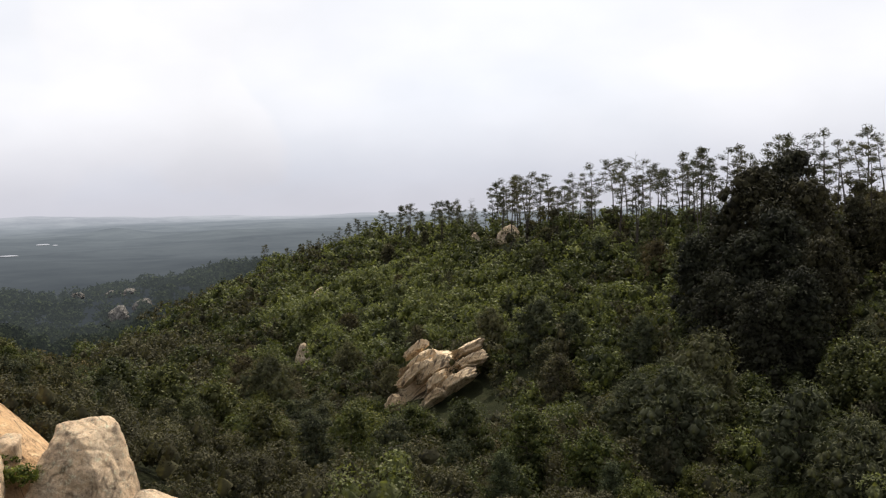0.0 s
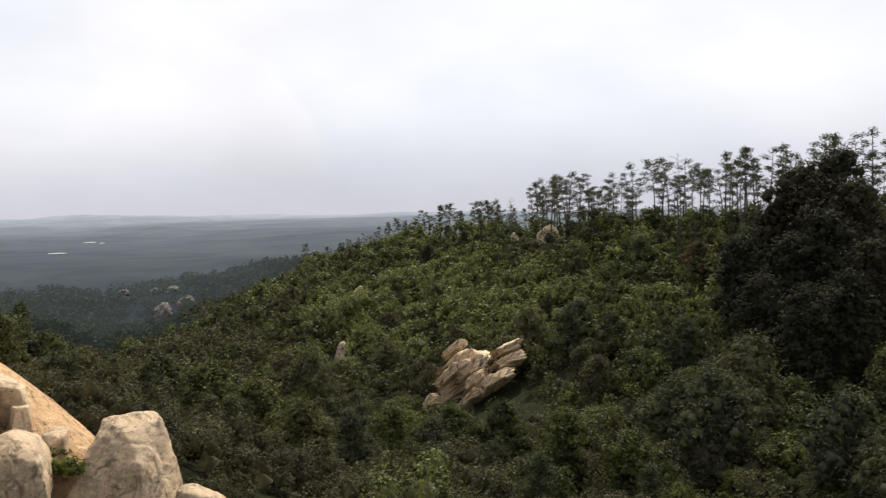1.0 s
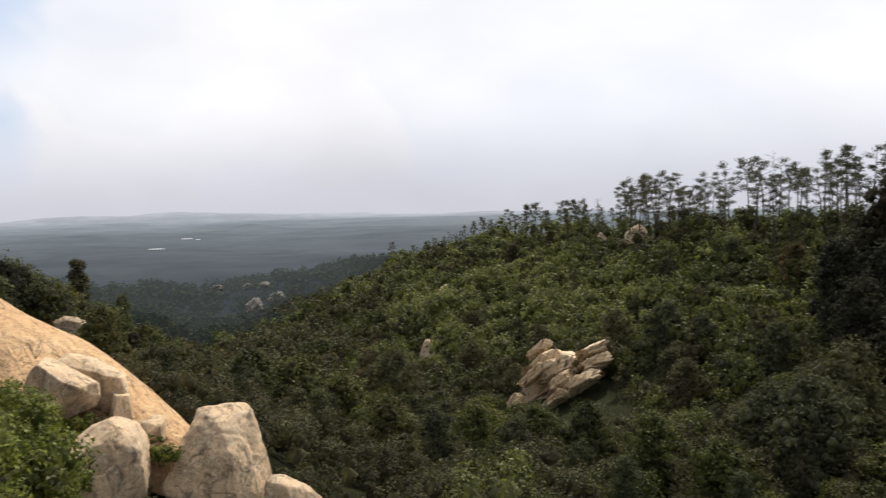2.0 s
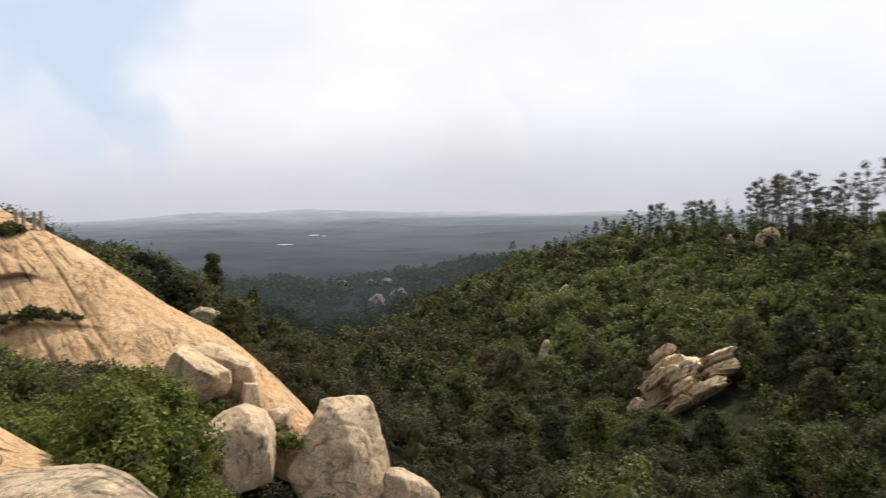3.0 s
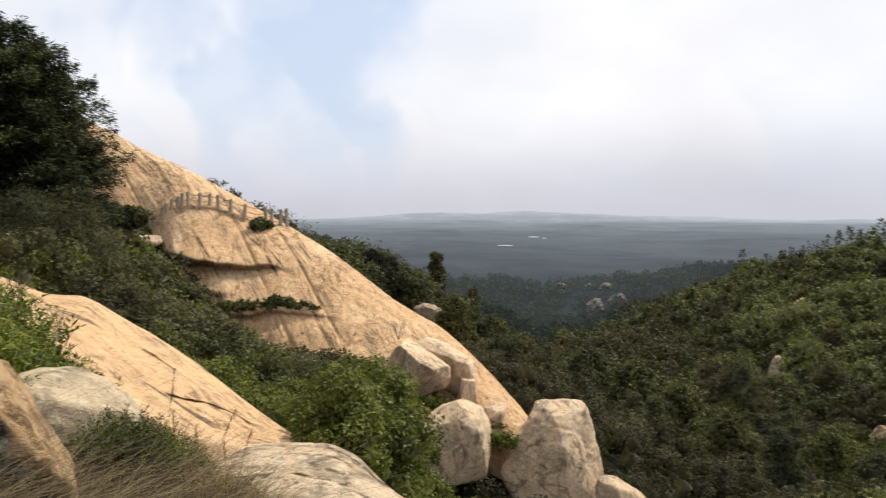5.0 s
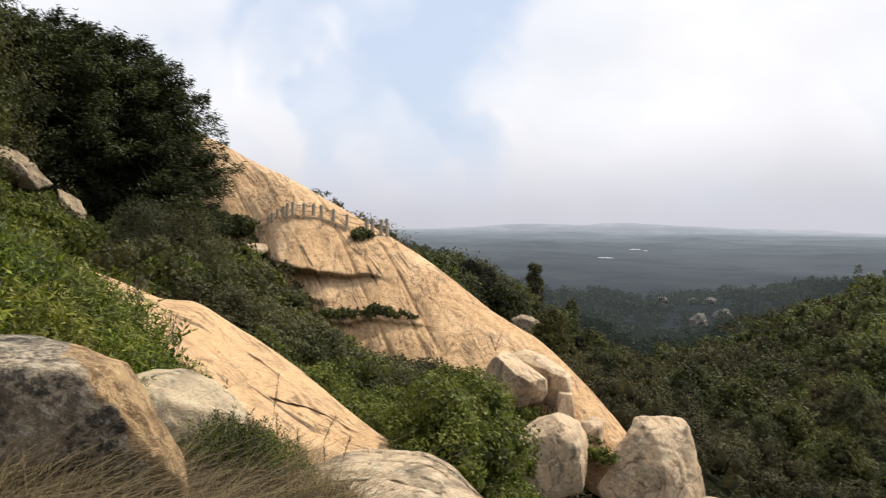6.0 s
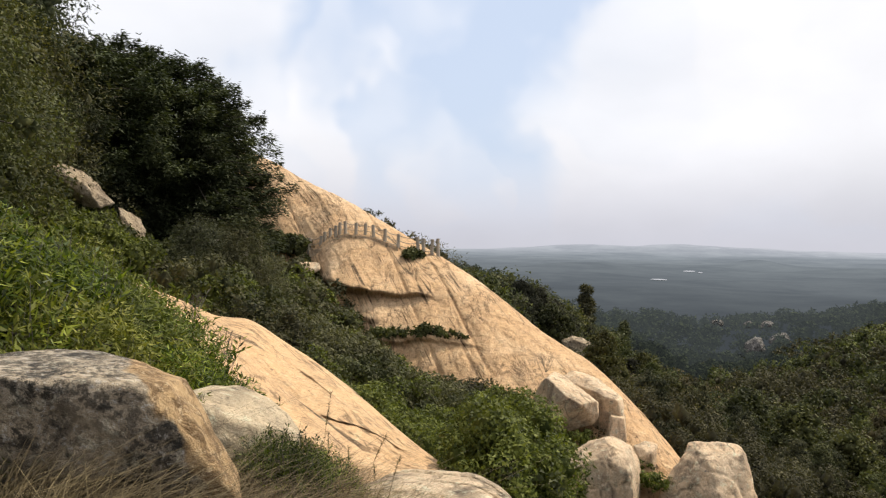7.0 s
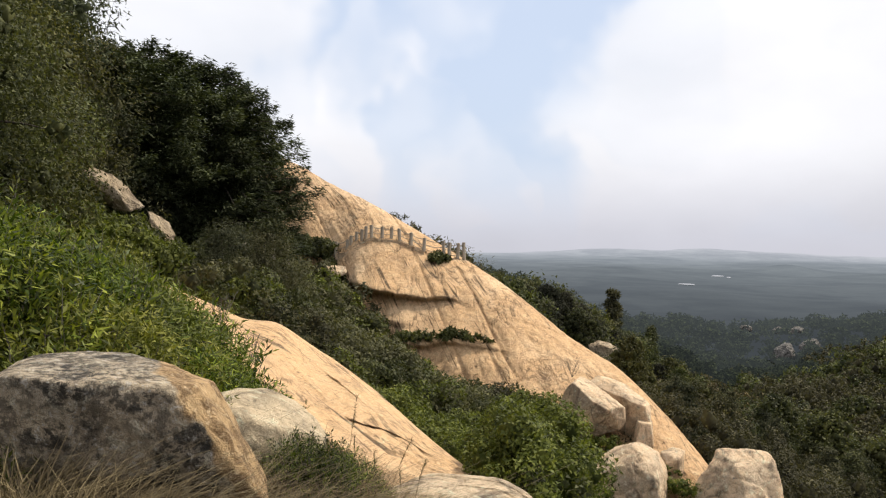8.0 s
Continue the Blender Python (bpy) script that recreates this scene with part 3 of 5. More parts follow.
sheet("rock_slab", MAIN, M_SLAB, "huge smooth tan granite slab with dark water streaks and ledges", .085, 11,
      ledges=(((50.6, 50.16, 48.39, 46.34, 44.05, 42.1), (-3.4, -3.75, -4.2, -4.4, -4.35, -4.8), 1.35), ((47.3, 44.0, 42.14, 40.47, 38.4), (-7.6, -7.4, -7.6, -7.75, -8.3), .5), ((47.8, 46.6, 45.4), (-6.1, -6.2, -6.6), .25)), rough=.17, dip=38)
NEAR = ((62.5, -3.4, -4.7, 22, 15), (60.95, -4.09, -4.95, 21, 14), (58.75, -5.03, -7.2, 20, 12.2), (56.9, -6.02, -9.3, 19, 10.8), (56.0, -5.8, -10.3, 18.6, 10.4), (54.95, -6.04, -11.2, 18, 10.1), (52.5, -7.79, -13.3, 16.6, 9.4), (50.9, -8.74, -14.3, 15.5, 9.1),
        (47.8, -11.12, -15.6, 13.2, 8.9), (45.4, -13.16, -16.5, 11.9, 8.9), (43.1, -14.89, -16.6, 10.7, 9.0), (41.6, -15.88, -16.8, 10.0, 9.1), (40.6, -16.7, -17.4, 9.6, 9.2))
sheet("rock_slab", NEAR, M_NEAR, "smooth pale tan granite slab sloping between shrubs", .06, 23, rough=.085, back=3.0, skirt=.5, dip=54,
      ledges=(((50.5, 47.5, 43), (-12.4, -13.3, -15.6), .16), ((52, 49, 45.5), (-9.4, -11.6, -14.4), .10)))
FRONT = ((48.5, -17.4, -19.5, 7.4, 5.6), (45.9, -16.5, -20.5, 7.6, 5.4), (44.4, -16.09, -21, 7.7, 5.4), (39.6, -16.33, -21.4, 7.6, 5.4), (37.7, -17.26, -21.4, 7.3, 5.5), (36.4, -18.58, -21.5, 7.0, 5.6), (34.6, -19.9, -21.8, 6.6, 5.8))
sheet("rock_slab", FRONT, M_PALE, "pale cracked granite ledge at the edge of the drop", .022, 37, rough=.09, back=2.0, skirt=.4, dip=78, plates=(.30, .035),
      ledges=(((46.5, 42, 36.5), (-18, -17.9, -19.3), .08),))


# ---------------------------------------------------------------- boulders
def boulder(shape, deep, seed, material, rough=.03, detail=5, back=.7, front=.7, lean=0.0, sharp=60, chips=.02, beds=None, facets=6):
    """A weathered block: the rounded convex body of corner points, or of an outline in x (right) and z (up), deep metres thick."""
    bm = bmesh.new()
    if len(shape[0]) == 2:
        o = np.array(shape, float)
        c = o.mean(0)
        for y, k in ((-.5, front), (-.12, 1), (.5, back)):
            for x, z in (o - c) * k + c:
                bm.verts.new((x, y * deep + lean * (z - c[1]), z))
    else:
        for p in shape:
            bm.verts.new(p)
    bmesh.ops.convex_hull(bm, input=bm.verts)
    bm.normal_update()
    mid = sum((v.co for v in bm.verts), Vector()) / len(bm.verts)
    planes = {}
    for f in bm.faces:
        nrm = f.normal if f.normal.dot(f.calc_center_median() - mid) > 0 else -f.normal
        planes[tuple(round(q, 2) for q in nrm)] = (np.array(nrm), max(1e-3, nrm.dot(f.calc_center_median() - mid)))
    bm.free()
    ball = bmesh.new()
    bmesh.ops.create_icosphere(ball, subdivisions=detail, radius=1)
    dirs = np.array([v.co for v in ball.verts])
    acc = np.zeros(len(dirs))
    for nrm, dist in planes.values():
        acc += np.clip(dirs @ nrm / dist, 0, None) ** sharp
    pts = dirs / acc[:, None] ** (1 / sharp) + np.array(mid)
    size = np.ptp(pts, axis=0).mean()
    # flat breaks: planes that slice off the swollen places
    cut = np.random.default_rng(seed + 50)
    for k in range(facets):
        nrm = unit(cut.normal(size=3))
        reach = (pts - np.array(mid)) @ nrm
        lim = np.quantile(reach, cut.uniform(.92, .985))
        pts = pts - np.clip(reach - lim, 0, None)[:, None] * nrm * .92
    push = fbm(pts / size * 2.2 + seed, 5, seed, .55) * rough * size + fbm(pts / size * 7 + seed, 5, seed + 4, .62) * chips * 1.7 * size
    push -= np.clip(fbm(pts / size * 4 + seed, 4, seed + 14, .6) - .25, 0, 1) * chips * 3.2 * size
    crack = fbm(pts / size * 1.5 + seed * 2, 3, seed + 7)
    push -= rough * size * .7 * np.exp(-(crack / .02) ** 2)
    if beds:
        # bedding: saw-toothed steps across the tilt, broken into lengths
        tilt, gap, step = beds
        e = -pts[:, 0] * math.sin(radians(tilt)) + pts[:, 2] * math.cos(radians(tilt))
        g = pts[:, 0] * math.cos(radians(tilt)) + pts[:, 2] * math.sin(radians(tilt))
        e = e / gap + fbm(np.stack([g * .3, e * .3], 1), 4, seed + 20) * 1.3
        saw = e - np.floor(e)
        own = lattice((np.floor(e).astype(np.int64) * 7919 + np.floor(g / 1.9 + np.floor(e) * .37).astype(np.int64) * 104729) & 0x7FFFFFFF, seed)
        push = push + step * (saw ** 1.5 - .5) + step * .9 * (own - .5)
    pts = pts + dirs * push[:, None]
    for v, p in zip(ball.verts, pts):
        v.co = p
    return from_bm("boulder", ball, material, True)


def set_boulder(az, el, d, mesh, label, sink=0.0, turn=0.0, name="boulder"):
    ob = new(name, mesh)
    p = spot(az, el, d)
    ob.matrix_world = pose(p.x, p.y, p.z - sink, 0, 0, az + turn)
    return tagged(ob, label, "boulder")


def corner_rock(corners, seed, material, label, rough=.012, chips=.010, sharp=150, facets=3, detail=6):
    """A block hewn between corners, each given by bearing, height angle and level distance."""
    world = [seen(*c) for c in corners]
    mid = sum(world, Vector()) / len(world)
    world = [mid + (p - mid) * 1.035 for p in world]
    foot = Vector((mid.x, mid.y, min(p.z for p in world)))
    stand = pose(foot.x, foot.y, foot.z, 0, 0, math.degrees(math.atan2(-mid.x, mid.y)))
    back = stand.inverted()
    ob = new("boulder", boulder([tuple(back @ p) for p in world], 1, seed, material, rough, detail, chips=chips, sharp=sharp, facets=facets))
    ob.matrix_world = stand
    return tagged(ob, label, "boulder")


# the group at the slab's foot
corner_rock(((35.98, -10.89, 31.6), (35.62, -9.9, 32.2), (34.54, -9.38, 32.9), (33.88, -9.61, 32.9), (31.47, -11.31, 31.6), (31.39, -12.15, 31.2), (31.77, -12.7, 31.2), (32.62, -12.92, 31.3), (34.57, -13.53, 31.2), (34.84, -9.92, 31.2), (33.57, -11, 30.6), (32.59, -11.48, 30.5), (31.59, -11.19, 31.1), (34.69, -12.96, 31), (34.17, -11.77, 34), (31.98, -12.5, 33.5)),
            15, M_BOULDER, "split granite block resting on the slab", .014, .011)
corner_rock(((33.88, -9.29, 33.2), (33.35, -8.9, 33.8), (32.04, -9.32, 34), (29.88, -10.9, 32.6), (29.76, -11.53, 32.2), (33.9, -9.49, 33), (32.36, -10.35, 32.5), (31, -10.94, 32), (30.22, -11.11, 31.9), (31.56, -12.75, 32.5), (31.4, -13.65, 32.4), (29.79, -12.57, 31.9), (30.88, -13.72, 34.5), (33.17, -10.57, 35.5)),
            19, M_BOULDER, "broken granite slab piece beside the split block", .012, .010)
corner_rock(((30.68, -12.19, 31.3), (29.73, -12.24, 31.5), (29.55, -13.67, 31.4), (30.88, -13.54, 31.1), (30.61, -11.97, 32.3), (29.66, -12.02, 32.4), (29.48, -13.8, 32.6), (30.94, -14.08, 31.3), (29.69, -14.17, 31.6)),
            33, M_BOULDER, "small pale cube of granite under the broken piece", .015, .012, detail=5)
corner_rock(((34.27, -15.97, 27.9), (32.77, -14.39, 28.2), (32.07, -13.93, 28.4), (30.51, -13.45, 28.7), (29.23, -13.98, 28.5), (28.66, -15.06, 28.3), (28.55, -16.37, 28.3), (30.95, -13.65, 27.6), (30.28, -14.32, 27.2), (29.48, -15.47, 27), (29.09, -16.83, 27), (34.5, -16.31, 26.9), (34.62, -18.04, 27), (29.02, -18.48, 27.4), (31.52, -19.03, 26.8), (31.78, -15.07, 26.9), (33.63, -16.4, 29.5), (29.36, -16.09, 29.8)),
            8, M_BOULDER, "rounded tan granite boulder among shrubs", .020, .014, 90, 0)
corner_rock(((29.08, -13.97, 29.8), (28.25, -13.56, 30), (27.52, -13.64, 30), (27.6, -14.87, 29.6), (27.79, -16.1, 29.4), (28.51, -16.36, 29.3), (28.75, -14.76, 29.3), (28.93, -16.4, 30.2), (27.93, -14.29, 29.2), (27.69, -15.49, 31)),
            27, M_BOULDER, "small angular granite block at the slab's foot", .02, .016, detail=5)
corner_rock(((27.88, -18.15, 28.2), (26.85, -16.47, 28.3), (25.98, -14.39, 28.8), (25.51, -13.57, 29.1), (24.88, -13.49, 29.4), (22.46, -13.46, 29.4), (22, -14.04, 29.1), (21.6, -16.39, 28.9), (20.9, -17.97, 28.9), (20.58, -20.45, 28.9), (27.09, -18.87, 27.9), (25.78, -15.51, 28.2), (24.22, -14.57, 28.3), (23.43, -16.95, 27.7), (23.24, -20.53, 27.3), (26.39, -20.75, 27.6), (21.09, -19.76, 28.2), (24.41, -15.49, 31), (21.09, -20.47, 31), (26.98, -20.58, 30.5)),
            3, M_BOULDER, "tall tan granite boulder with a flat top", .016, .014, 150, 0)
corner_rock(((21.37, -18.42, 27.6), (20.98, -18.08, 27.8), (20.05, -18.12, 27.9), (18.58, -18.88, 27.8), (17.58, -19.74, 27.7), (17.42, -20.99, 27.6), (21.47, -21.18, 27.3), (19.74, -19, 27.1), (19.72, -21.46, 26.9), (18.57, -20.36, 29)),
            29, M_BOULDER, "low pale granite boulder among shrubs", .02, .016, 90, detail=5)
corner_rock(((52.65, -2.42, 46.5), (51.56, -2.18, 47.5), (50.53, -2.25, 47.5), (50.44, -2.71, 46.8), (50.67, -2.9, 46.4), (52.5, -2.76, 46.2), (50.98, -2.56, 50), (52.5, -2.57, 50), (51.55, -3.03, 47.5)),
            57, M_BOULDER, "flat pale granite ledge beside the fenced path", .02, .02, detail=5)
# close by
corner_rock(((73.15, -9.6, 4), (71.34, -8.55, 4.15), (70.42, -8.02, 4.25), (69.33, -7.77, 4.3), (66.74, -7.68, 4.35), (64.39, -7.94, 4.35), (61.97, -8.68, 4.3), (59.97, -9.76, 4.2), (71.19, -9, 3.75), (69.48, -9.31, 3.68), (67.25, -9.99, 3.62), (65.56, -9.67, 3.62), (63.59, -9.98, 3.6), (61.77, -10.67, 3.58), (60.57, -10.07, 3.66), (59.95, -11.53, 3.64), (58.45, -13.25, 3.62), (57.3, -15.16, 3.6), (56.24, -17.21, 3.56), (59.25, -9.93, 4.08), (58.58, -11.12, 4.04), (57.32, -13.33, 3.98), (55.96, -15.68, 3.9), (55.71, -18.17, 3.8), (72.98, -13.21, 3.85), (69.91, -16.8, 3.9), (65.33, -17.96, 3.9), (56.81, -19.32, 3.7), (69.94, -10.16, 4.9), (59.06, -14.33, 4.8)),
            41, M_FRONT, "large grey lichened granite boulder with an orange broken edge", .012, .013, 220, 1)
corner_rock(((58.66, -10.64, 5.6), (57.64, -10.35, 5.7), (55.8, -10.39, 5.75), (53.91, -11.17, 5.65), (52.54, -12.31, 5.55), (51.69, -13.57, 5.4), (52.37, -13.66, 5.2), (54.65, -13.06, 5.05), (56.89, -12.45, 5.05), (58.36, -11.49, 5.15), (58.52, -14.35, 5), (54.62, -15.59, 5), (51.97, -15.3, 5.2), (52.36, -14.57, 6.2), (57.61, -13.68, 6.2)),
            47, M_SECOND, "smaller grey granite boulder behind the large one", .014, .013, 160, 1)


# ---------------------------------------------------------------- plants
def lumps(centres, radii, squash, rng):
    """The dense inside of many leaf clumps at once: small uneven closed bodies that the leaves stand on."""
    rows, cols = 3, 5
    th = np.linspace(.1, .9, rows)[:, None] * math.pi
    ph = np.linspace(0, 2 * math.pi, cols, endpoint=False)[None] + np.arange(rows)[:, None] * .5
    d = np.stack([np.sin(th) * np.cos(ph), np.sin(th) * np.sin(ph), np.cos(th) + 0 * ph], -1).reshape(-1, 3)
    n = len(centres)
    r = np.repeat(np.broadcast_to(np.asarray(radii, float), n), len(d)) * rng.uniform(.72, 1.12, n * len(d))
    pts = np.repeat(centres, len(d), 0) + np.tile(d, (n, 1)) * r[:, None] * np.array([1, 1, squash])
    f = grid_faces(rows, cols, True)
    quads = (f[None] + (np.arange(n) * len(d))[:, None, None]).reshape(-1, 4)
    return pts, np.concatenate([quads[:, [0, 2, 1]], quads[:, [0, 3, 2]]])


def clump(rng, centre, radius, squash, count, length, width, outward=.6, droop=0.0, core=.6):
    """Leaves through the outer part of a flattened clump round its dense inside."""
    d = on_sphere(count, rng)
    r = radius * (.55 + .5 * rng.random((count, 1)) ** .6)
    pts = centre + d * r * np.array([1, 1, squash])
    nrm = unit(d + np.array([0, 0, .35]) + on_sphere(count, rng) * .55)
    way = unit(np.cross(nrm, on_sphere(count, rng)) + d * outward * .6 + np.array([0, 0, -droop]))
    leaves = blades(pts, way, nrm, length * (.6 + .7 * rng.random(count)), width * (.7 + .6 * rng.random(count)), 3)
    if not core:
        return leaves
    knots = centre + on_sphere(5, rng) * radius * .55 * core * np.array([1, 1, squash])
    return merge([leaves, lumps(knots, radius * core * .52, squash, rng)])


def limb(a, b, r0, r1, rng, sag=.1, sides=5):
    t = np.linspace(0, 1, 5)[:, None]
    mid = rng.normal(size=3) * .06 * np.linalg.norm(b - a)
    path = a + (b - a) * t + np.sin(t * np.pi) * (mid + np.array([0, 0, -sag * np.linalg.norm(b - a)]))
    return tube(path, r0 + (r1 - r0) * t[:, 0], sides)


def stem(rng, h, r, lean=.05, bend=.03):
    t = np.linspace(0, 1, 9)[:, None]
    off = rng.normal(size=2) * lean * h
    wig = rng.normal(size=(2, 2)) * bend * h
    path = np.concatenate([off * t + np.sin(t * 3.1) * wig[0] + np.sin(t * 6.3) * wig[1] * .5, t * h - .4], 1)
    return path, r * (1.05 - .9 * t[:, 0])


def tree_thing(name, wood, leaves, bark, leafmat, label, category="tree"):
    root = tagged(new(name), label, category)
    part("trunk", raw_mesh("trunk", *wood, bark, True), root)
    part("crown", raw_mesh("crown", *leaves, leafmat, True), root)
    return root


def pine(seed, h, label, bare=.5, spread=.2, leafmat=M_PINE, leaf=.22, per=46):
    """A tall thin pine: bare trunk, dead side twigs, an open crown of separate flat clumps."""
    rng = np.random.default_rng(seed)
    path, rad = stem(rng, h, .011 * h + .02, .05, .02)
    wood, leaves = [tube(path, rad, 6)], []
    at_h = lambda f: np.array([np.interp(f * h - .4, path[:, 2], path[:, k]) for k in range(3)])
    whorls = int(rng.integers(11, 15))
    for k in range(whorls):
        f = min(.985, bare + (1 - bare) * (k + rng.random()) / whorls)
        a = at_h(f)
        ang = k * 2.4 + rng.random()
        reach = h * spread * (1.1 - .7 * ((f - bare) / (1 - bare)) ** 1.8) * (.35 + .9 * rng.random())
        b = a + np.array([math.cos(ang) * reach, math.sin(ang) * reach, reach * (.05 + .4 * rng.random())])
        wood.append(limb(a, b, .035, .012, rng, .04, 4))
        if rng.random() < .12:
            continue
        for q in range(2):
            c = a + (b - a) * (1.0 - .42 * q) + rng.normal(size=3) * .1
            leaves.append(clump(rng, c, h * (.03 + .032 * rng.random()), .45, int(per * (1 - .3 * q)), leaf, .085, .8, -.25, .45))
    leaves.append(clump(rng, at_h(.985), h * .05, .7, per, leaf, .085, .8, -.3, .45))
    for k in range(9):
        a = at_h(.15 + (bare - .1) * rng.random())
        ang = rng.random() * 6.28
        wood.append(limb(a, a + np.array([math.cos(ang), math.sin(ang), .1]) * h * .08, .02, .006, rng, .02, 4))
    return tree_thing("pine_tree", merge(wood), merge(leaves), M_BARK, leafmat, label)


def full_tree(seed, h, wide, label, leafmat, name="tree", clumps=26, per=90, leaf=.30, width=.16, low=.12, squash=.75, point=.0, droop=0.0, lean=.06, core=.6):
    """A tree clothed nearly to the ground; its crown is many uneven clumps with gaps between."""
    rng = np.random.default_rng(seed)
    path, rad = stem(rng, h * .93, .018 * h, lean, .02)
    wood, leaves = [tube(path, rad, 7)], []
    for k in range(clumps):
        f = low + (1 - low) * (k + .5) / clumps
        a = np.array([np.interp(f * h * .9 - .4, path[:, 2], path[:, q]) for q in range(3)])
        bulge = (math.sin(math.pi * min(1, .12 + f * .86)) ** .6) * (1 - point) + (1 - f) * point * 1.15
        ang = k * 2.4 + rng.random() * .9
        reach = wide * h * bulge * (.45 + .6 * rng.random())
        b = a + np.array([math.cos(ang) * reach, math.sin(ang) * reach, h * .05 * (rng.random() - .3)])
        wood.append(limb(a, b, .012 * h * (1.1 - f) + .01, .01, rng, -.05))
        c_r = wide * h * (.32 + .22 * rng.random()) * (1 - .5 * point * f)
        leaves.append(clump(rng, b, c_r, squash, per, leaf, width, .7, droop, core))
        leaves.append(clump(rng, a + (b - a) * .5, c_r * .9, squash, per // 2, leaf, width, .7, droop, core))
    return tree_thing(name, merge(wood), merge(leaves), M_BARK, leafmat, label)


def bushes(centres, radii, leaf, count, rng, flat=.8, lobes=6):
    """Many bushes at once: each a heap of leafy lobes with hollows between them."""
    n = len(centres)
    k = np.repeat(np.arange(n), lobes)
    d = on_sphere(len(k), rng)
    d[:, 2] = np.abs(d[:, 2]) * 1.1 - .12
    d = unit(d)
    size = radii[k] * rng.uniform(.26, .52, len(k))
    mid = centres[k] + d * (radii[k] * rng.uniform(.5, 1.05, len(k)))[:, None] * np.array([1, 1, flat])
    per = np.maximum(6, (count * np.ones(n) / lobes).astype(int))[k]
    idx = np.repeat(np.arange(len(k)), per)
    m = len(idx)
    e = unit(on_sphere(m, rng) + d[idx] * .55 + np.array([0, 0, .25]))
    pts = mid[idx] + e * (size[idx] * rng.uniform(.82, 1.14, m))[:, None]
    nrm = unit(e + on_sphere(m, rng) * .5)
    way = unit(np.cross(nrm, on_sphere(m, rng)) + e * .3)
    long = (leaf * np.ones(n))[k][idx] * (.6 + .8 * rng.random(m))
    inside = lumps(np.concatenate([mid, centres]), np.concatenate([size * .6, radii * .32]), .9, rng)
    return merge([blades(pts, way, nrm, long, long * .75, 3), inside])


def scatter(rng, n, box, keep):
    """Places in a box of along and across that pass keep(x, y, d, bearing, along, across)."""
    u = rng.uniform(box[0], box[1], n)
    v = rng.uniform(box[2], box[3], n)
    x = -u * math.sin(AXIS) + v * math.cos(AXIS)
    y = u * math.cos(AXIS) + v * math.sin(AXIS)
    d = np.hypot(x, y)
    az = np.degrees(np.arctan2(-x, y))
    ok = keep(x, y, d, az, u, v)
    return x[ok], y[ok], d[ok], az[ok], u[ok], v[ok]


def thin_out(x, y, gap):
    """Which of the places to keep so that none is closer than its gap to another."""
    kept = []
    for i in range(len(x)):
        if all((x[i] - x[j]) ** 2 + (y[i] - y[j]) ** 2 > gap[i] ** 2 for j in kept):
            kept.append(i)
    return np.array(kept, int)


# rocks on the far slope: bearing, height angle, angular width and height, label
SLOPE_ROCKS = ((1.01, -2.77, 1.17, .95, "brown slanting granite boulder under the ridge pines"), (-2.16, -3.06, .81, .51, "pale low granite boulder under the ridge pines"),
               (-4.41, -2.96, 1.54, 1.02, "sunlit tan granite boulder under the ridge pines"), (9.93, -10.73, .95, 1.54, "upright pale granite slab on the slope"),
               (8.71, -6.77, .81, 1.02, "pale leaning granite slab on the far slope"), (7.80, -6.16, .59, .44, "small pale granite slab on the far slope"),
               (21.63, -7.41, 1.46, 1.54, "large grey granite knob above the ravine"), (20.09, -6.63, 1.24, .81, "pale capped granite knob above the ravine"),
               (23.91, -5.77, .88, .51, "far pale boulder in the wood"), (22.03, -5.87, .66, .59, "far grey boulder in the wood"), (20.94, -5.73, 1.17, .44, "far low row of grey rock in the wood"),
               (19.54, -8.01, .66, .37, "low pale rock below the granite knob"))


def met(az, el):
    """The level distance at which a line of sight over the ravine comes down on the far ground."""
    d = np.arange(85.0, 520.0, 1.0)
    a = radians(az)
    under = land(-math.sin(a) * d, math.cos(a) * d) + .6 > d * math.tan(radians(el))
    return float(d[np.argmax(under)]) if under.any() else 420.0


OUTCROPS = [(.4, 100, 5.2)] + [(az, met(az, el), radians(w) * met(az, el) * .5 + .6) for az, el, w, h, label in SLOPE_ROCKS]


def clear_of_rocks(az, d, grow=1.0, front=17.0):
    ok = np.ones(len(az), bool)
    for a, dd, w in OUTCROPS:
        ok &= ~((np.abs(az - a) * d * math.pi / 180 < w * grow + (1.6 if dd < 250 else 0)) & (d < dd + w * .4) & (d > dd - (w * .9 if w > 6 else max(front, w * 2.6)) * grow))
    return ok


def on_sheets(x, y):
    """Whether a place lies on one of the bare rock sheets."""
    az, d = np.degrees(np.arctan2(-x, y)), np.hypot(x, y)
    inside = np.zeros(len(az), bool)
    for knots in (MAIN, NEAR, FRONT):
        k = np.array(sorted(knots))
        dc, df = np.interp(az, k[:, 0], k[:, 3]), np.interp(az, k[:, 0], k[:, 4])
        inside |= (az > k[0, 0] - .5) & (az < k[-1, 0] + .5) & (d > df - .4) & (d < dc + (dc - df) * .3)
    return inside


rng = np.random.default_rng(42)


def cover(name, label, material, xs, ys, radii, leaf, coverage, rng, flat=.8):
    z = land(xs, ys)
    c = np.stack([xs, ys, z + radii * .5], 1)
    count = coverage * 2 * np.pi * radii ** 2 / (.5 * leaf * leaf * .75)
    tagged(new(name, raw_mesh(name, *bushes(c, radii, leaf, count, rng, flat), material, True)), label, "shrubs", kind="stuff")


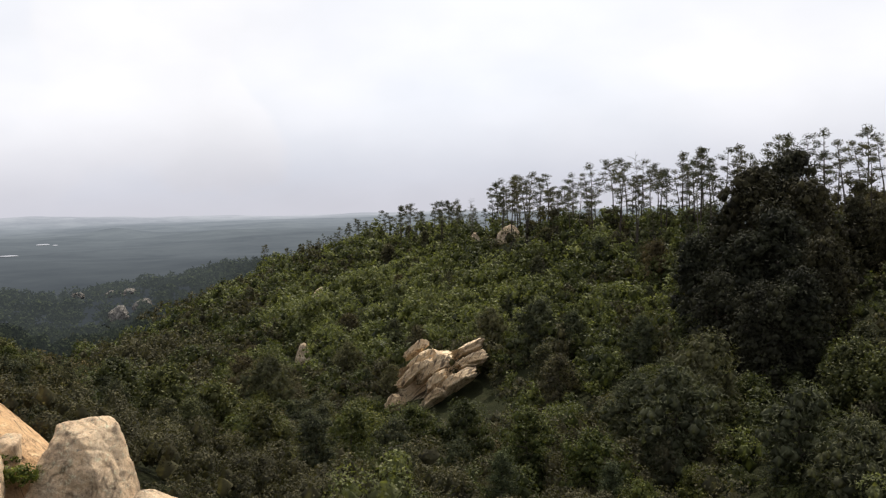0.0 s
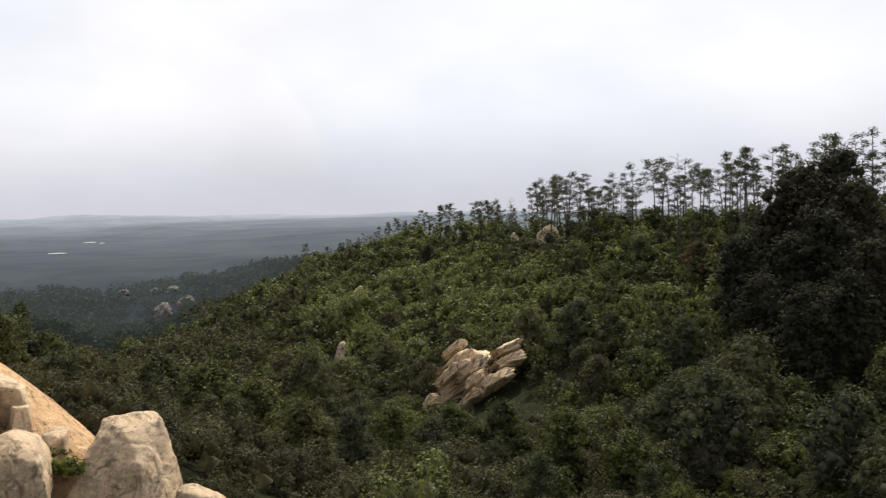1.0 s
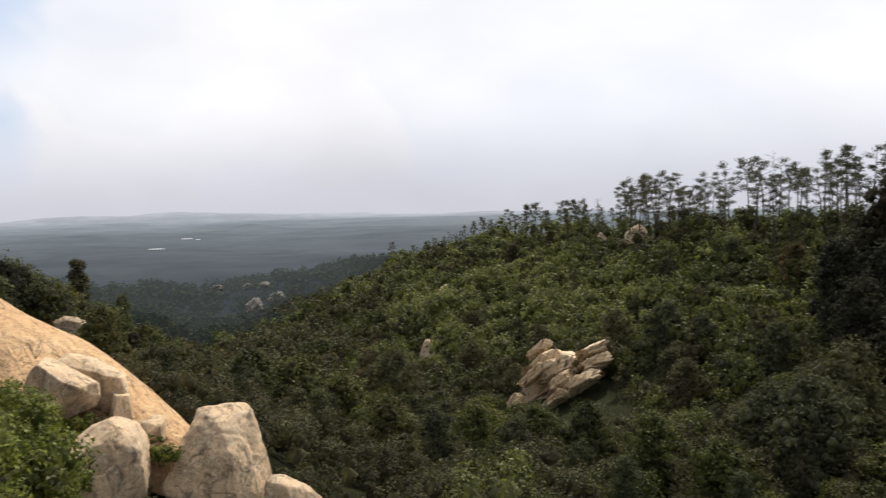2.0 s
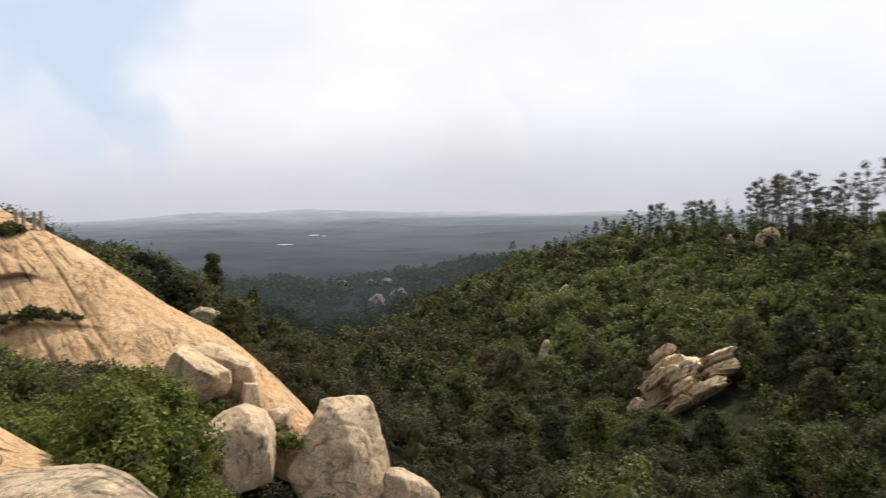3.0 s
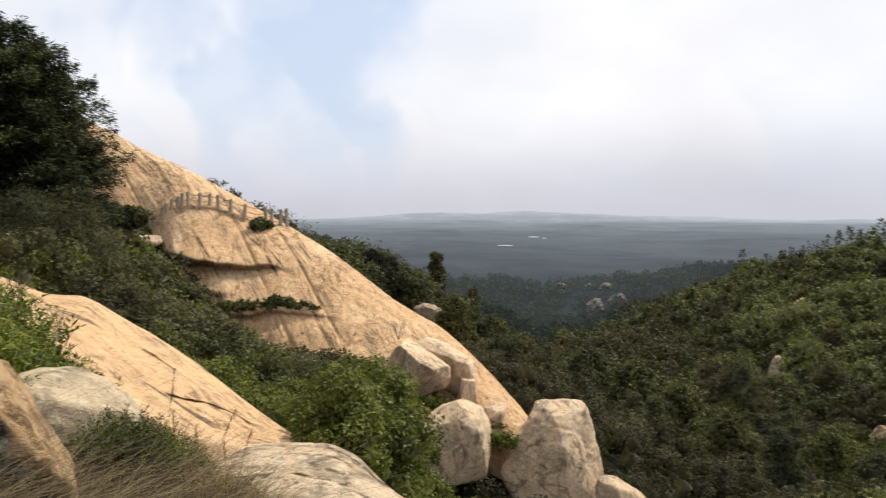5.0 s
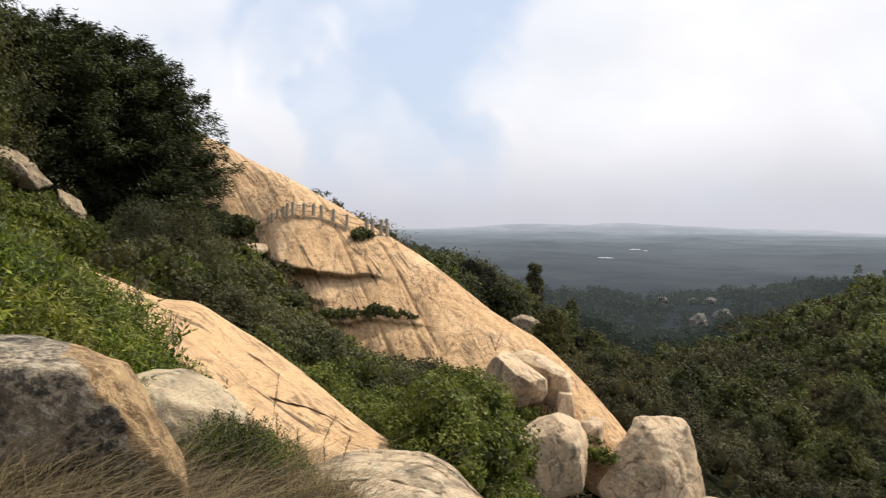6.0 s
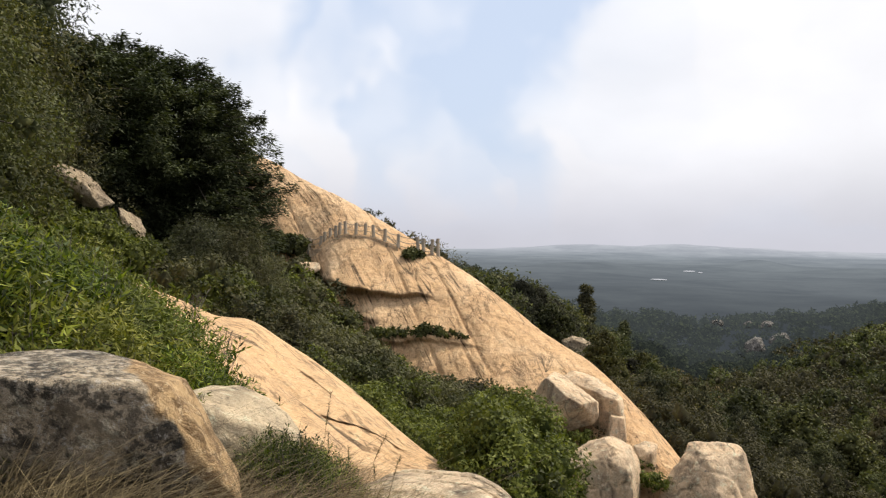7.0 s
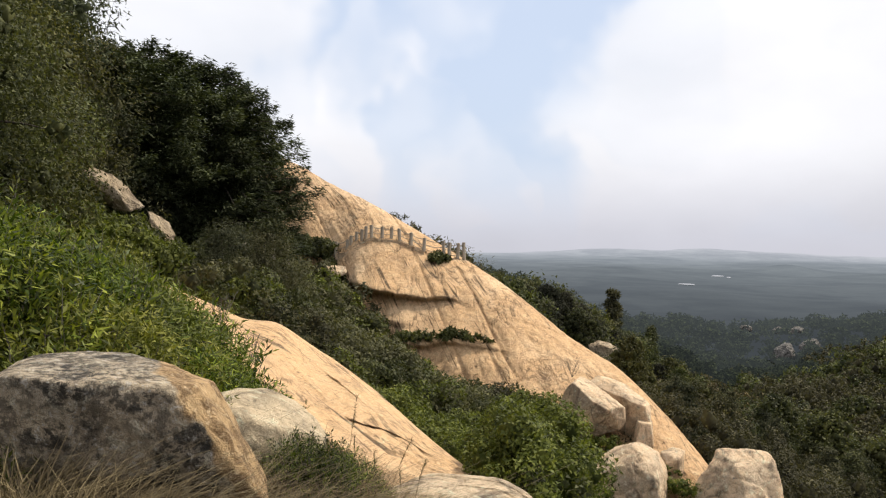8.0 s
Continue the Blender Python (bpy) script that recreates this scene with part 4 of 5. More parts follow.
def far_slope_plants():
    x, y, d, az, u, v = scatter(rng, 7600, (5, 420, 14, 112), lambda x, y, d, az, u, v: (az > -33) & (az < 34) & (d > 34) & (d < np.where(az > 20, 250, np.where(az > 12.5, 352, 500))) & (rng.random(len(x)) < np.clip(115 / d, .25, 1) ** 1.2))
    ok = clear_of_rocks(az, d) & (land(x, y) > -75)
    x, y, d, az, u, v = [q[ok] for q in (x, y, d, az, u, v)]
    radii = rng.uniform(.7, 1.2, len(x)) * np.clip(d / 110, .9, 1.6) * (1 - .12 * smooth(v, 84, 92)) * (1 + 1.7 * rng.random(len(x)) ** 2)
    leaf = np.clip(d * .0030, .16, .8)
    # leaf colours carry the light: sunlit up the slope, shaded lower down
    tone = fbm(np.stack([x, y], 1) / 26, 3, 77) + rng.normal(size=len(x)) * .30 + .42 * smooth(v, 44, 66) - .35 * smooth(-v, -44, -24) - .35 * smooth(d, 170, 320) - .5 * smooth(-az, 17, 22) * smooth(v, 55, 70)
    for name, pick, mat, label in (("sunny_undergrowth", tone > .52, M_SUNNY, "bright yellow-green creepers, coloured for the sunlight on the upper slope"), ("leafy_undergrowth", (tone > .12) & (tone <= .52), M_GREEN, "sunlit green shrubs and creepers covering the slope"),
                                   ("dark_undergrowth", (tone <= .12) & (tone > -.25), M_DEEP, "deep green shrubs covering the slope"),
                                   ("dull_undergrowth", tone <= -.25, M_DULL, "dull olive scrub covering the slope")):
        cover(name, label, mat, x[pick], y[pick], radii[pick], leaf[pick], .3, rng, 1.1)


far_slope_plants()

PINES = [pine(100 + k, 10, "tall thin dark pine with a bare trunk and open crown", bare=(.55, .40, .64, .46, .58, .36, .5, .68)[k], spread=(.13, .15, .11, .14, .10, .12, .16, .14)[k]) for k in range(8)]
SCRUB = [full_tree(200 + k, 6, (.34, .28, .38, .3)[k], "bushy dull green conifer on the slope", (M_DULL, M_PINE, M_DULL, M_PINE)[k], "scrub_tree", 26, 72, .26, .13, .08, .8, (.12, .3, 0, .15)[k]) for k in range(4)]
FEATHER = [full_tree(300 + k, 8, .36, "soft feathery grey-green tree in the ravine", (M_GREY, M_DULL)[k % 2], "feathery_tree", 30, 100, .36, .07, .1, .9, .1, .15) for k in range(3)]
BROAD = [full_tree(400 + k, 6, .42, "round broadleaf tree with deep green foliage", (M_DEEP, M_MID, M_DEEP)[k], "broadleaf_tree", 26, 90, .22, .15, .15, .85) for k in range(3)]
used = set()


def plant(kinds, base, x, y, h, rng, group, sink=.0):
    """Sets a copy of one of the kinds; the first use moves the kind itself."""
    fresh = [k for k in kinds if k.name not in used]
    k = fresh[0] if fresh else kinds[rng.integers(len(kinds))]
    z = float(land(np.array([x]), np.array([y]))[0])
    s = h / base
    m = pose(x, y, z - sink, 0, 0, rng.uniform(0, 360)) @ Matrix.Diagonal((s, s, s, 1))
    if k.name not in used:
        used.add(k.name)
        k.matrix_world = m
        k["group"] = group
        return k
    c = copy_thing(k, Matrix.Identity(4))
    c.matrix_basis = m
    return c


# pines along the crest; their tops by bearing
RIDGE_TOP = ((-27.8, 3.59), (-25.4, 3.75), (-22.6, 3.39), (-18.5, 3.25), (-15.7, 2.58), (-13.9, 2.35), (-11.0, 2.17), (-8.7, 1.22), (-6.7, 1.55), (-4.7, 1.35), (-1.8, 0.09), (1.7, -0.39), (3.7, -0.72), (5.2, -1.17), (8.7, -2.6), (10.6, -3.25), (11.7, -3.9))
x, y, d, az, u, v = scatter(rng, 1100, (38, 345, 91, 105), lambda x, y, d, az, u, v: (az > -31) & (az < 11.4))
keep = thin_out(x, y, 2.4 + d * .005)[:190]
for i in keep:
    z = float(land(x[i:i + 1], y[i:i + 1])[0])
    tall = d[i] * math.tan(radians(float(np.interp(az[i], *zip(*RIDGE_TOP))) - 1.7 * rng.random() ** 1.4)) - z
    plant(PINES, 10, x[i], y[i], max(3.5, tall), rng, "pines on the ridge")
x, y, d, az, u, v = scatter(rng, 500, (38, 300, 86, 104), lambda x, y, d, az, u, v: (az > -31) & (az < 9))
ok = clear_of_rocks(az, d, 1.4, 26)
x, y, d = x[ok], y[ok], d[ok]
for i in thin_out(x, y, 3.0 + d * .012)[:75]:
    plant(SCRUB, 6, x[i], y[i], rng.uniform(2.4, 5.2), rng, "scrub trees under the ridge pines")
# single pine beyond the end of the crest
p = bearing(12.25, 345)
z = float(land(np.array([p.x]), np.array([p.y]))[0])
plant(PINES, 10, p.x, p.y, 345 * math.tan(radians(-3.0)) - z, rng, "pines on the ridge")

# trees over the far slope
x, y, d, az, u, v = scatter(rng, 1500, (15, 400, 24, 92), lambda x, y, d, az, u, v: (az > -32) & (az < 28) & (d > 55) & (d < np.where(az > 18, 245, np.where(az > 12.5, 352, 500))))
ok = clear_of_rocks(az, d, 1.25, 26)
x, y, d, az, v = [q[ok] for q in (x, y, d, az, v)]
keep = thin_out(x, y, 5.5 + d * .02)[:170]
for i in keep:
    q = rng.random()
    if v[i] > 62 and q < .3:
        plant(PINES, 10, x[i], y[i], rng.uniform(5, 8.5), rng, "pines on the slope")
    elif q < .72:
        plant(SCRUB, 6, x[i], y[i], rng.uniform(3.2, 6.2), rng, "scrub trees on the slope")
    elif q < .88:
        plant(BROAD, 6, x[i], y[i], rng.uniform(2.8, 5), rng, "broadleaf trees on the slope")
    else:
        plant(FEATHER, 8, x[i], y[i], rng.uniform(4.5, 7), rng, "feathery trees in the ravine")

# tree tops allowed on the near side, by bearing
RAVINE = [full_tree(560 + k, 10, (.24, .30, .26, .22, .30)[k], ("dark shaggy conifer in the ravine", "leafy green tree in the ravine", "soft dark green tree in the ravine", "dark shaggy conifer in the ravine", "sunlit green tree in the ravine")[k], (M_PINE, M_DEEP, M_PINE, M_CEDAR, M_MID)[k], "ravine_tree", (34, 30, 34, 36, 28)[k], 105, (.30, .22, .30, .30, .22)[k], (.09, .13, .08, .09, .13)[k], .12, (.7, .8, .9, .7, .8)[k], (.3, .05, .1, .4, .05)[k], .1) for k in range(5)]
TOP = ((-30, -14), (-5, -13.5), (10, -13), (18, -12), (22, -10.5), (23.6, -9.6), (26.4, -8.9), (28.1, -7.9), (29.8, -6.6), (31.8, -5.6), (34, -4.3), (36, -2.9), (37.4, -2.2), (38.2, -2.3), (40.5, -1.9), (42, -1.6))


def near_side_trees():
    x, y, d, az, u, v = scatter(rng, 1800, (20, 340, -22, 34), lambda x, y, d, az, u, v: (az > -31) & (az < 41.5) & (d < np.where(az > 18, 240, np.where(az > 12.5, 345, 400))) & (d > 46 - np.clip(az, 0, 20) * .3))
    ok = ~on_sheets(x, y)
    x, y, d, az = [q[ok] for q in (x, y, d, az)]
    keep = thin_out(x, y, 3.3 + d * .02)
    top = np.interp(az, *zip(*TOP))
    ground = land(x, y)
    count = 0
    for i in keep:
        room = d[i] * math.tan(radians(top[i] - rng.uniform(0, .7))) - ground[i]
        h = min(rng.uniform(6, 11.5) * np.clip(d[i] / 70, .7, 1), room)
        if h < 2 or count > 230:
            continue
        count += 1
        if d[i] < 130:
            plant(RAVINE, 10, x[i], y[i], h, rng, "trees filling the ravine")
        else:
            plant(SCRUB, 6, x[i], y[i], h * .8, rng, "scrub trees in the ravine")
    x, y, d, az, u, v = scatter(rng, 3000, (8, 340, -22, 40), lambda x, y, d, az, u, v: (az > -32) & (az < 42) & (d > 24) & (d < np.where(az > 18, 245, np.where(az > 12.5, 345, 400))) & (rng.random(len(x)) < np.clip(80 / d, .3, 1)))
    close = scatter(rng, 900, (8, 80, -12, 36), lambda x, y, d, az, u, v: (az > -32) & (az < 34) & (d > 22))
    x, y, d, az = [np.concatenate([a, b]) for a, b in zip((x, y, d, az), close)]
    ok = ~on_sheets(x, y)
    x, y, d, az = [q[ok] for q in (x, y, d, az)]
    room = d * np.tan(np.radians(np.interp(az, *zip(*TOP)))) - land(x, y)
    radii = np.minimum(rng.uniform(.7, 1.6, len(x)), room * .8)
    ok = radii > .35
    x, y, d, radii = x[ok], y[ok], d[ok], radii[ok] * 1.05
    leaf = np.clip(d * .0026, .10, .8)
    pick = (rng.random(len(x)) < .4) & (d > 60)
    some = ~pick & ((rng.random(len(x)) < .55) | (d < 60))
    cover("dark_undergrowth", "deep green shrubs filling the ravine", M_DEEP, x[pick], y[pick], radii[pick], leaf[pick], .3, rng, 1.0)
    cover("leafy_undergrowth", "shadowed olive shrubs filling the ravine", M_DULL, x[some], y[some], radii[some], leaf[some], .3, rng, 1.0)
    pick = pick | some
    cover("dull_undergrowth", "dull olive scrub filling the ravine", M_DULL, x[~pick], y[~pick], radii[~pick], leaf[~pick], .3, rng, 1.0)


near_side_trees()


def fixed(kinds, base, az, d, h, group):
    p = bearing(az, d)
    return plant(kinds, base, p.x, p.y, h, rng, group)


def topped(kinds, base, az, d, el, group):
    """A tree at a bearing and distance that reaches up to the height angle el."""
    p = bearing(az, d)
    z = float(land(np.array([p.x]), np.array([p.y]))[0])
    return plant(kinds, base, p.x, p.y, d * math.tan(radians(el)) - z, rng, group)


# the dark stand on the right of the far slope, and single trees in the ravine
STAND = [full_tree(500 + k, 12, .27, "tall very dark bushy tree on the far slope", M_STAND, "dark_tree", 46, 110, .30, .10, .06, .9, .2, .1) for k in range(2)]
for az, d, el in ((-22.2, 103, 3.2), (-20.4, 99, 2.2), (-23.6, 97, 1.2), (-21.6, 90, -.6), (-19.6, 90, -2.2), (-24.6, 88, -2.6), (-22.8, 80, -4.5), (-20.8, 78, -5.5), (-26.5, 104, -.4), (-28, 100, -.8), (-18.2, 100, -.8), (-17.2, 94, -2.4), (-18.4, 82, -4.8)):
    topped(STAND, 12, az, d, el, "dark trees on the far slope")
for az, d, h in ((-15.5, 62, 9), (-12.6, 66, 7.5), (-17.5, 70, 9.5), (-6.2, 104, 8), (-3.2, 110, 7), (12.4, 96, 9), (14.2, 104, 8), (-26.5, 52, 7.5), (-23.5, 56, 8.5), (2.5, 78, 6)):
    fixed(FEATHER, 8, az, d, h, "feathery trees in the ravine")
for az, d, h in ((6.1, 64, 6.5), (-25.8, 72, 6), (-28, 70, 6), (-10, 56, 5.5), (16, 60, 6), (19, 66, 6.5), (21.5, 72, 6)):
    fixed(BROAD, 6, az, d, h, "broadleaf trees in the ravine")
SPIRE = [full_tree(520, 8, .13, "narrow dark cypress rising above the wood", M_CEDAR, "cypress_tree", 34, 150, .35, .10, .03, 1.2, .6)]
topped(SPIRE, 8, 29.8, 100, -5.2, "cypresses above the wood")
TALL = [full_tree(530, 10, .12, "tall slender conifer rising above the wood", M_PINE, "conifer_tree", 34, 170, .38, .14, .1, .6, .35)]
topped(TALL, 10, 32.5, 88, -2.8, "conifers above the wood")
for az, d, el in ((37.7, 70, -2.2), (36.5, 72, -2.8), (35.2, 74, -3.5), (38.9, 66, -2.5), (34.2, 78, -4.2), (31.2, 90, -6.2), (28.6, 96, -7.6), (33.2, 84, -5)):
    topped(BROAD, 6, az, d, el, "broadleaf trees behind the slab")
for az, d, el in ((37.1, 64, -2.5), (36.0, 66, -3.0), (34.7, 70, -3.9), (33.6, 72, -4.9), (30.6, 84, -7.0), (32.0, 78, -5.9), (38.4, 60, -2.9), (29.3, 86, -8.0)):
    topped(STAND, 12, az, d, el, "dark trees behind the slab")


# ---------------------------------------------------------------- the hillside on the left
def cedar(seed, h, wide, label):
    """A broad old conifer with tiers of flat sprays that sweep out and dip at the tips."""
    rng = np.random.default_rng(seed)
    path, rad = stem(rng, h * .9, .03 * h, .03, .02)
    wood, leaves = [tube(path, rad, 9)], []
    for k in range(210):
        f = .06 + .92 * (k + rng.random()) / 210
        a = np.array([np.interp(f * h * .9 - .4, path[:, 2], path[:, q]) for q in range(3)])
        ang = k * 2.4 + rng.random()
        reach = wide * h * (1 - f ** 6) ** .55 * (.72 + .4 * rng.random()) + .3
        out = np.array([math.cos(ang), math.sin(ang), 0])
        b = a + out * reach + np.array([0, 0, reach * .12 + .2])
        wood.append(limb(a, b, .05 * (1.2 - f), .012, rng, -.04, 5))
        n = int(170 + 90 * reach)
        t = .35 + .7 * rng.random((n, 1)) ** .7
        side = np.cross(out, [0, 0, 1.0])
        off = rng.normal(size=(n, 1)) * .20 * reach * (1.15 - t)
        pts = a + (b - a) * t + side * off + np.array([0, 0, 1]) * (rng.normal(size=(n, 1)) * .13 - .30 * (t - .6) ** 2 - .12 * np.abs(off))
        way = unit(out * 1.0 + side * np.sign(off) * .7 + rng.normal(size=(n, 3)) * .35 + np.array([0, 0, -.15]))
        nrm = unit(np.array([0, 0, 1.0]) + rng.normal(size=(n, 3)) * .35)
        leaves.append(blades(pts, way, nrm, .17 * (.6 + .8 * rng.random(n)), .075, 3))
    return tree_thing("cedar_tree", merge(wood), merge(leaves), M_BARK, M_CEDAR, label)


NEAR_FEATHER = [full_tree(340 + k, 8, .36, "soft feathery grey-green tree on the near slope", (M_GREY, M_GREY)[k], "feathery_tree", 32, 420, .18, .045, .08, .9, .1, .15, core=.3) for k in range(2)]
NEAR_BROAD = [full_tree(360, 6, .42, "leafy dark olive tree on the near slope", M_DEEP, "broadleaf_tree", 30, 760, .10, .055, .1, .85, core=.3)]
NEAR_STAND = [full_tree(350, 12, .30, "tall dark bushy tree on the near slope", M_CEDAR, "dark_tree", 46, 480, .20, .08, .06, .8, .1, .1, core=.3)]
CEDAR = [cedar(600 + k, 10, .42, "broad dark conifer with tiers of drooping sprays") for k in range(2)]
for az, d, el in ((60.8, 35, 11.0), (62.8, 36.5, 13.0), (64.6, 38, 13.6), (60.0, 34.5, 7.6)):
    topped(CEDAR, 10, az, d, el, "dark conifers beside the slab")
fixed(CEDAR, 10, 67, 34, 9, "dark conifers beside the slab")
for az, d, h in ((69.6, 33, 11), (72.8, 30, 11), (71.6, 42, 15), (76, 27, 10)):
    fixed(NEAR_STAND, 12, az, d, h, "dark trees on the near slope")
for az, d, h in ((68.6, 30, 7.4), (67.0, 31, 6.2)):
    fixed(NEAR_FEATHER, 8, az, d, h, "feathery trees on the near slope")
for az, d, h in ((54.6, 27, 3.4), (56.6, 25, 3.4), (58.6, 24, 3.0), (53.2, 29, 2.6), (55.4, 31, 3.6), (57.8, 29, 3.8)):
    fixed(NEAR_FEATHER, 8, az, d, h, "feathery bushes by the slab")

for az, d, h in ((73.2, 23, 6.2), (75.6, 18, 5.4), (71.6, 29, 6.4), (77, 14, 4.6)):
    fixed(NEAR_BROAD, 6, az, d, h, "leafy trees on the near slope")

# shrubs in the gully and up the slope; tops stay under these height angles, by bearing
SHRUB_TOP = ((20, -20), (26.5, -19.6), (27.6, -17.5), (29, -17.5), (30, -19), (33.4, -18.8), (34.3, -15.6), (35.2, -13.4), (36.4, -10.8), (39.3, -10.3), (43.2, -9.6), (46.7, -8.3), (48.7, -6.4), (50.2, -4.9), (51, -2.6), (52, -1.4), (54, .3), (55, .6),
             (57, -.2), (60, -.6), (63, -.2), (66, 2), (68, 3.4), (72, 5.5), (78, 7))


def gully_shrubs():
    n = 3400
    az = rng.uniform(19, 78, n)
    d = np.sqrt(np.where(np.arange(n) < 1100, rng.uniform(8.5 ** 2, 22.0 ** 2, n), rng.uniform(8.5 ** 2, 52.0 ** 2, n)))
    near = np.array(sorted(NEAR))
    floor = np.where(az > near[0, 0], np.interp(az, near[:, 0], near[:, 3]) + .35, 8.6)
    x, y = -np.sin(np.radians(az)) * d, np.cos(np.radians(az)) * d
    main = np.array(sorted(MAIN))
    ceiling = np.where(az < 55, np.interp(az, main[:, 0], main[:, 4]) + .5, 52)
    ok = (d > floor) & (d < ceiling)
    x, y, d, az = x[ok], y[ok], d[ok], az[ok]
    room = d * np.tan(np.radians(np.interp(az, *zip(*SHRUB_TOP)))) - land(x, y)
    radii = np.minimum(rng.uniform(.5, 1.3, len(x)) * np.clip(d / 28, .6, 1.5), room / 1.6)
    ok = (radii > .2) & (rng.random(len(x)) < np.clip(30 / d, .4, 1))
    x, y, d, radii, az = x[ok], y[ok], d[ok], radii[ok], az[ok]
    leaf = np.clip(d * np.where(az > 46, .0040, .0036), .05, .28)
    tone = fbm(np.stack([x, y], 1) / 5, 3, 99) + rng.normal(size=len(x)) * .2 - .5 * smooth(az, 47, 52) * smooth(-az, -66, -60)
    for name, pick, mat, label in (("gully_shrubs", tone > -.05, M_NEARGREEN, "leafy green shrubs filling the gully"),
                                   ("gully_shrubs", (tone <= -.05) & (tone > -.35), M_DEEP, "deep green shrubs filling the gully"),
                                   ("gully_shrubs", tone <= -.35, M_GREY, "grey-green scrub filling the gully")):
        cover(name, label, mat, x[pick], y[pick], radii[pick], leaf[pick], .46, rng)


gully_shrubs()


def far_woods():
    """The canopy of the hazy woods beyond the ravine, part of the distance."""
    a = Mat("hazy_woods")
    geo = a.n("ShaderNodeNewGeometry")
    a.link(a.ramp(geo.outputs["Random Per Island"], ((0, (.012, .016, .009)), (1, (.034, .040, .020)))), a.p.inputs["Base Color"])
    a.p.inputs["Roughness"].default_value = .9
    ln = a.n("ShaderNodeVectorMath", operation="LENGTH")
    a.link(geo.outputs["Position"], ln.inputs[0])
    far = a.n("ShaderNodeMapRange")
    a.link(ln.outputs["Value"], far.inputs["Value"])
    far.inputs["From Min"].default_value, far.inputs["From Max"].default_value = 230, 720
    # the leaves glow more with distance, a painted stand-in for haze
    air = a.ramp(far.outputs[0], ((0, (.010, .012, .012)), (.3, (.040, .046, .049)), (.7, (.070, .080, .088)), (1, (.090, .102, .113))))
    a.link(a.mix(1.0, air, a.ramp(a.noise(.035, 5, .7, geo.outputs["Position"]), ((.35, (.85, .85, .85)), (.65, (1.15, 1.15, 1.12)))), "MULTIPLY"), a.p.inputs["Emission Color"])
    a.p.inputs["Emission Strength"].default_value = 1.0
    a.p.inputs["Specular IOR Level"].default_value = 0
    x, y, d, az, u, v = scatter(rng, 4200, (240, 720, -190, 130), lambda x, y, d, az, u, v: (az > 8) & (az < 46) & (d > np.where(az > 18, 236, 345)) & (d < 720))
    ok = clear_of_rocks(az, d, .9, 4)
    x, y, d = x[ok], y[ok], d[ok]
    radii = rng.uniform(2, 4.5, len(x))
    c = np.stack([x, y, land(x, y) + radii * .4], 1)
    leaf = d * .0036
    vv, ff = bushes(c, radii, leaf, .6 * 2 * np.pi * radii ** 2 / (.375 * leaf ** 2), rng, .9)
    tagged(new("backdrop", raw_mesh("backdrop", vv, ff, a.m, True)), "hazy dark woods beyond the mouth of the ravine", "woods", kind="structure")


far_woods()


def lance_shrub(seed, h, spread, stems, label, leaf=.06, mat=None, per=46):
    """A dense shrub of thin upright stems set with narrow pointed leaves."""
    rng = np.random.default_rng(seed)
    wood, pts, ways = [], [], []
    for k in range(stems):
        ang, out = rng.random() * 6.28, math.sqrt(rng.random()) * spread
        tip = np.array([math.cos(ang) * out, math.sin(ang) * out, h * (.55 + .45 * rng.random()) * (1 - .35 * (out / spread) ** 2)])
        root = np.array([tip[0] * .35, tip[1] * .35, -.15])
        t = np.linspace(0, 1, 6)[:, None]
        path = root + (tip - root) * t + np.sin(t * 3.1) * rng.normal(size=3) * .05
        wood.append(tube(path, .006 * (1.2 - t[:, 0]), 4))
        q = (.25 + .75 * rng.random((per, 1)) ** .7)
        c = root + (tip - root) * q
        a = on_sphere(per, rng)
        a[:, 2] = np.abs(a[:, 2]) * .6
        pts.append(c + a * .012)
        ways.append(unit(a + (tip - root) * .25 / h))
    pts, ways = np.concatenate(pts), np.concatenate(ways)
    n = len(pts)
    size = leaf * (.6 + .6 * rng.random(n))
    leaves = blades(pts, ways, unit(np.array([0, 0, 1.0]) + on_sphere(n, rng) * .8), size, size * .26, 4)
    root = tagged(new("leafy_shrub"), label, "shrub")
    part("stem", raw_mesh("stem", *merge(wood), M_TWIG, True), root)
    part("foliage", raw_mesh("foliage", *leaves, mat or M_BRIGHT), root)
    return root


LANCE = [lance_shrub(700 + k, 1.0, .55, 120, "bright green shrub with narrow pointed leaves") for k in range(3)]
DARK_LANCE = [lance_shrub(720 + k, 1.0, .6, 85, "darker green leafy shrub beside the boulder", .06, M_NEARGREEN) for k in range(2)]
FORE_TOP = ((56, -9.8), (57.5, -8.6), (59, -6.8), (60.5, -5.0), (61.5, -3.3), (63, -1.2), (65.5, .6), (68.5, 2.8), (71.6, 5.0), (76, 6.5))
x0 = rng.uniform(56.5, 77, 400)
d0 = np.sqrt(rng.uniform(4.7 ** 2, 11.5 ** 2, 400))
ok = (d0 < 10.6 - np.clip(61 - x0, 0, 5) * .7) & (d0 > 4.9 + np.clip(60 - x0, 0, 5) * .25)
x0, d0 = x0[ok], d0[ok]
px, py = -np.sin(np.radians(x0)) * d0, np.cos(np.radians(x0)) * d0
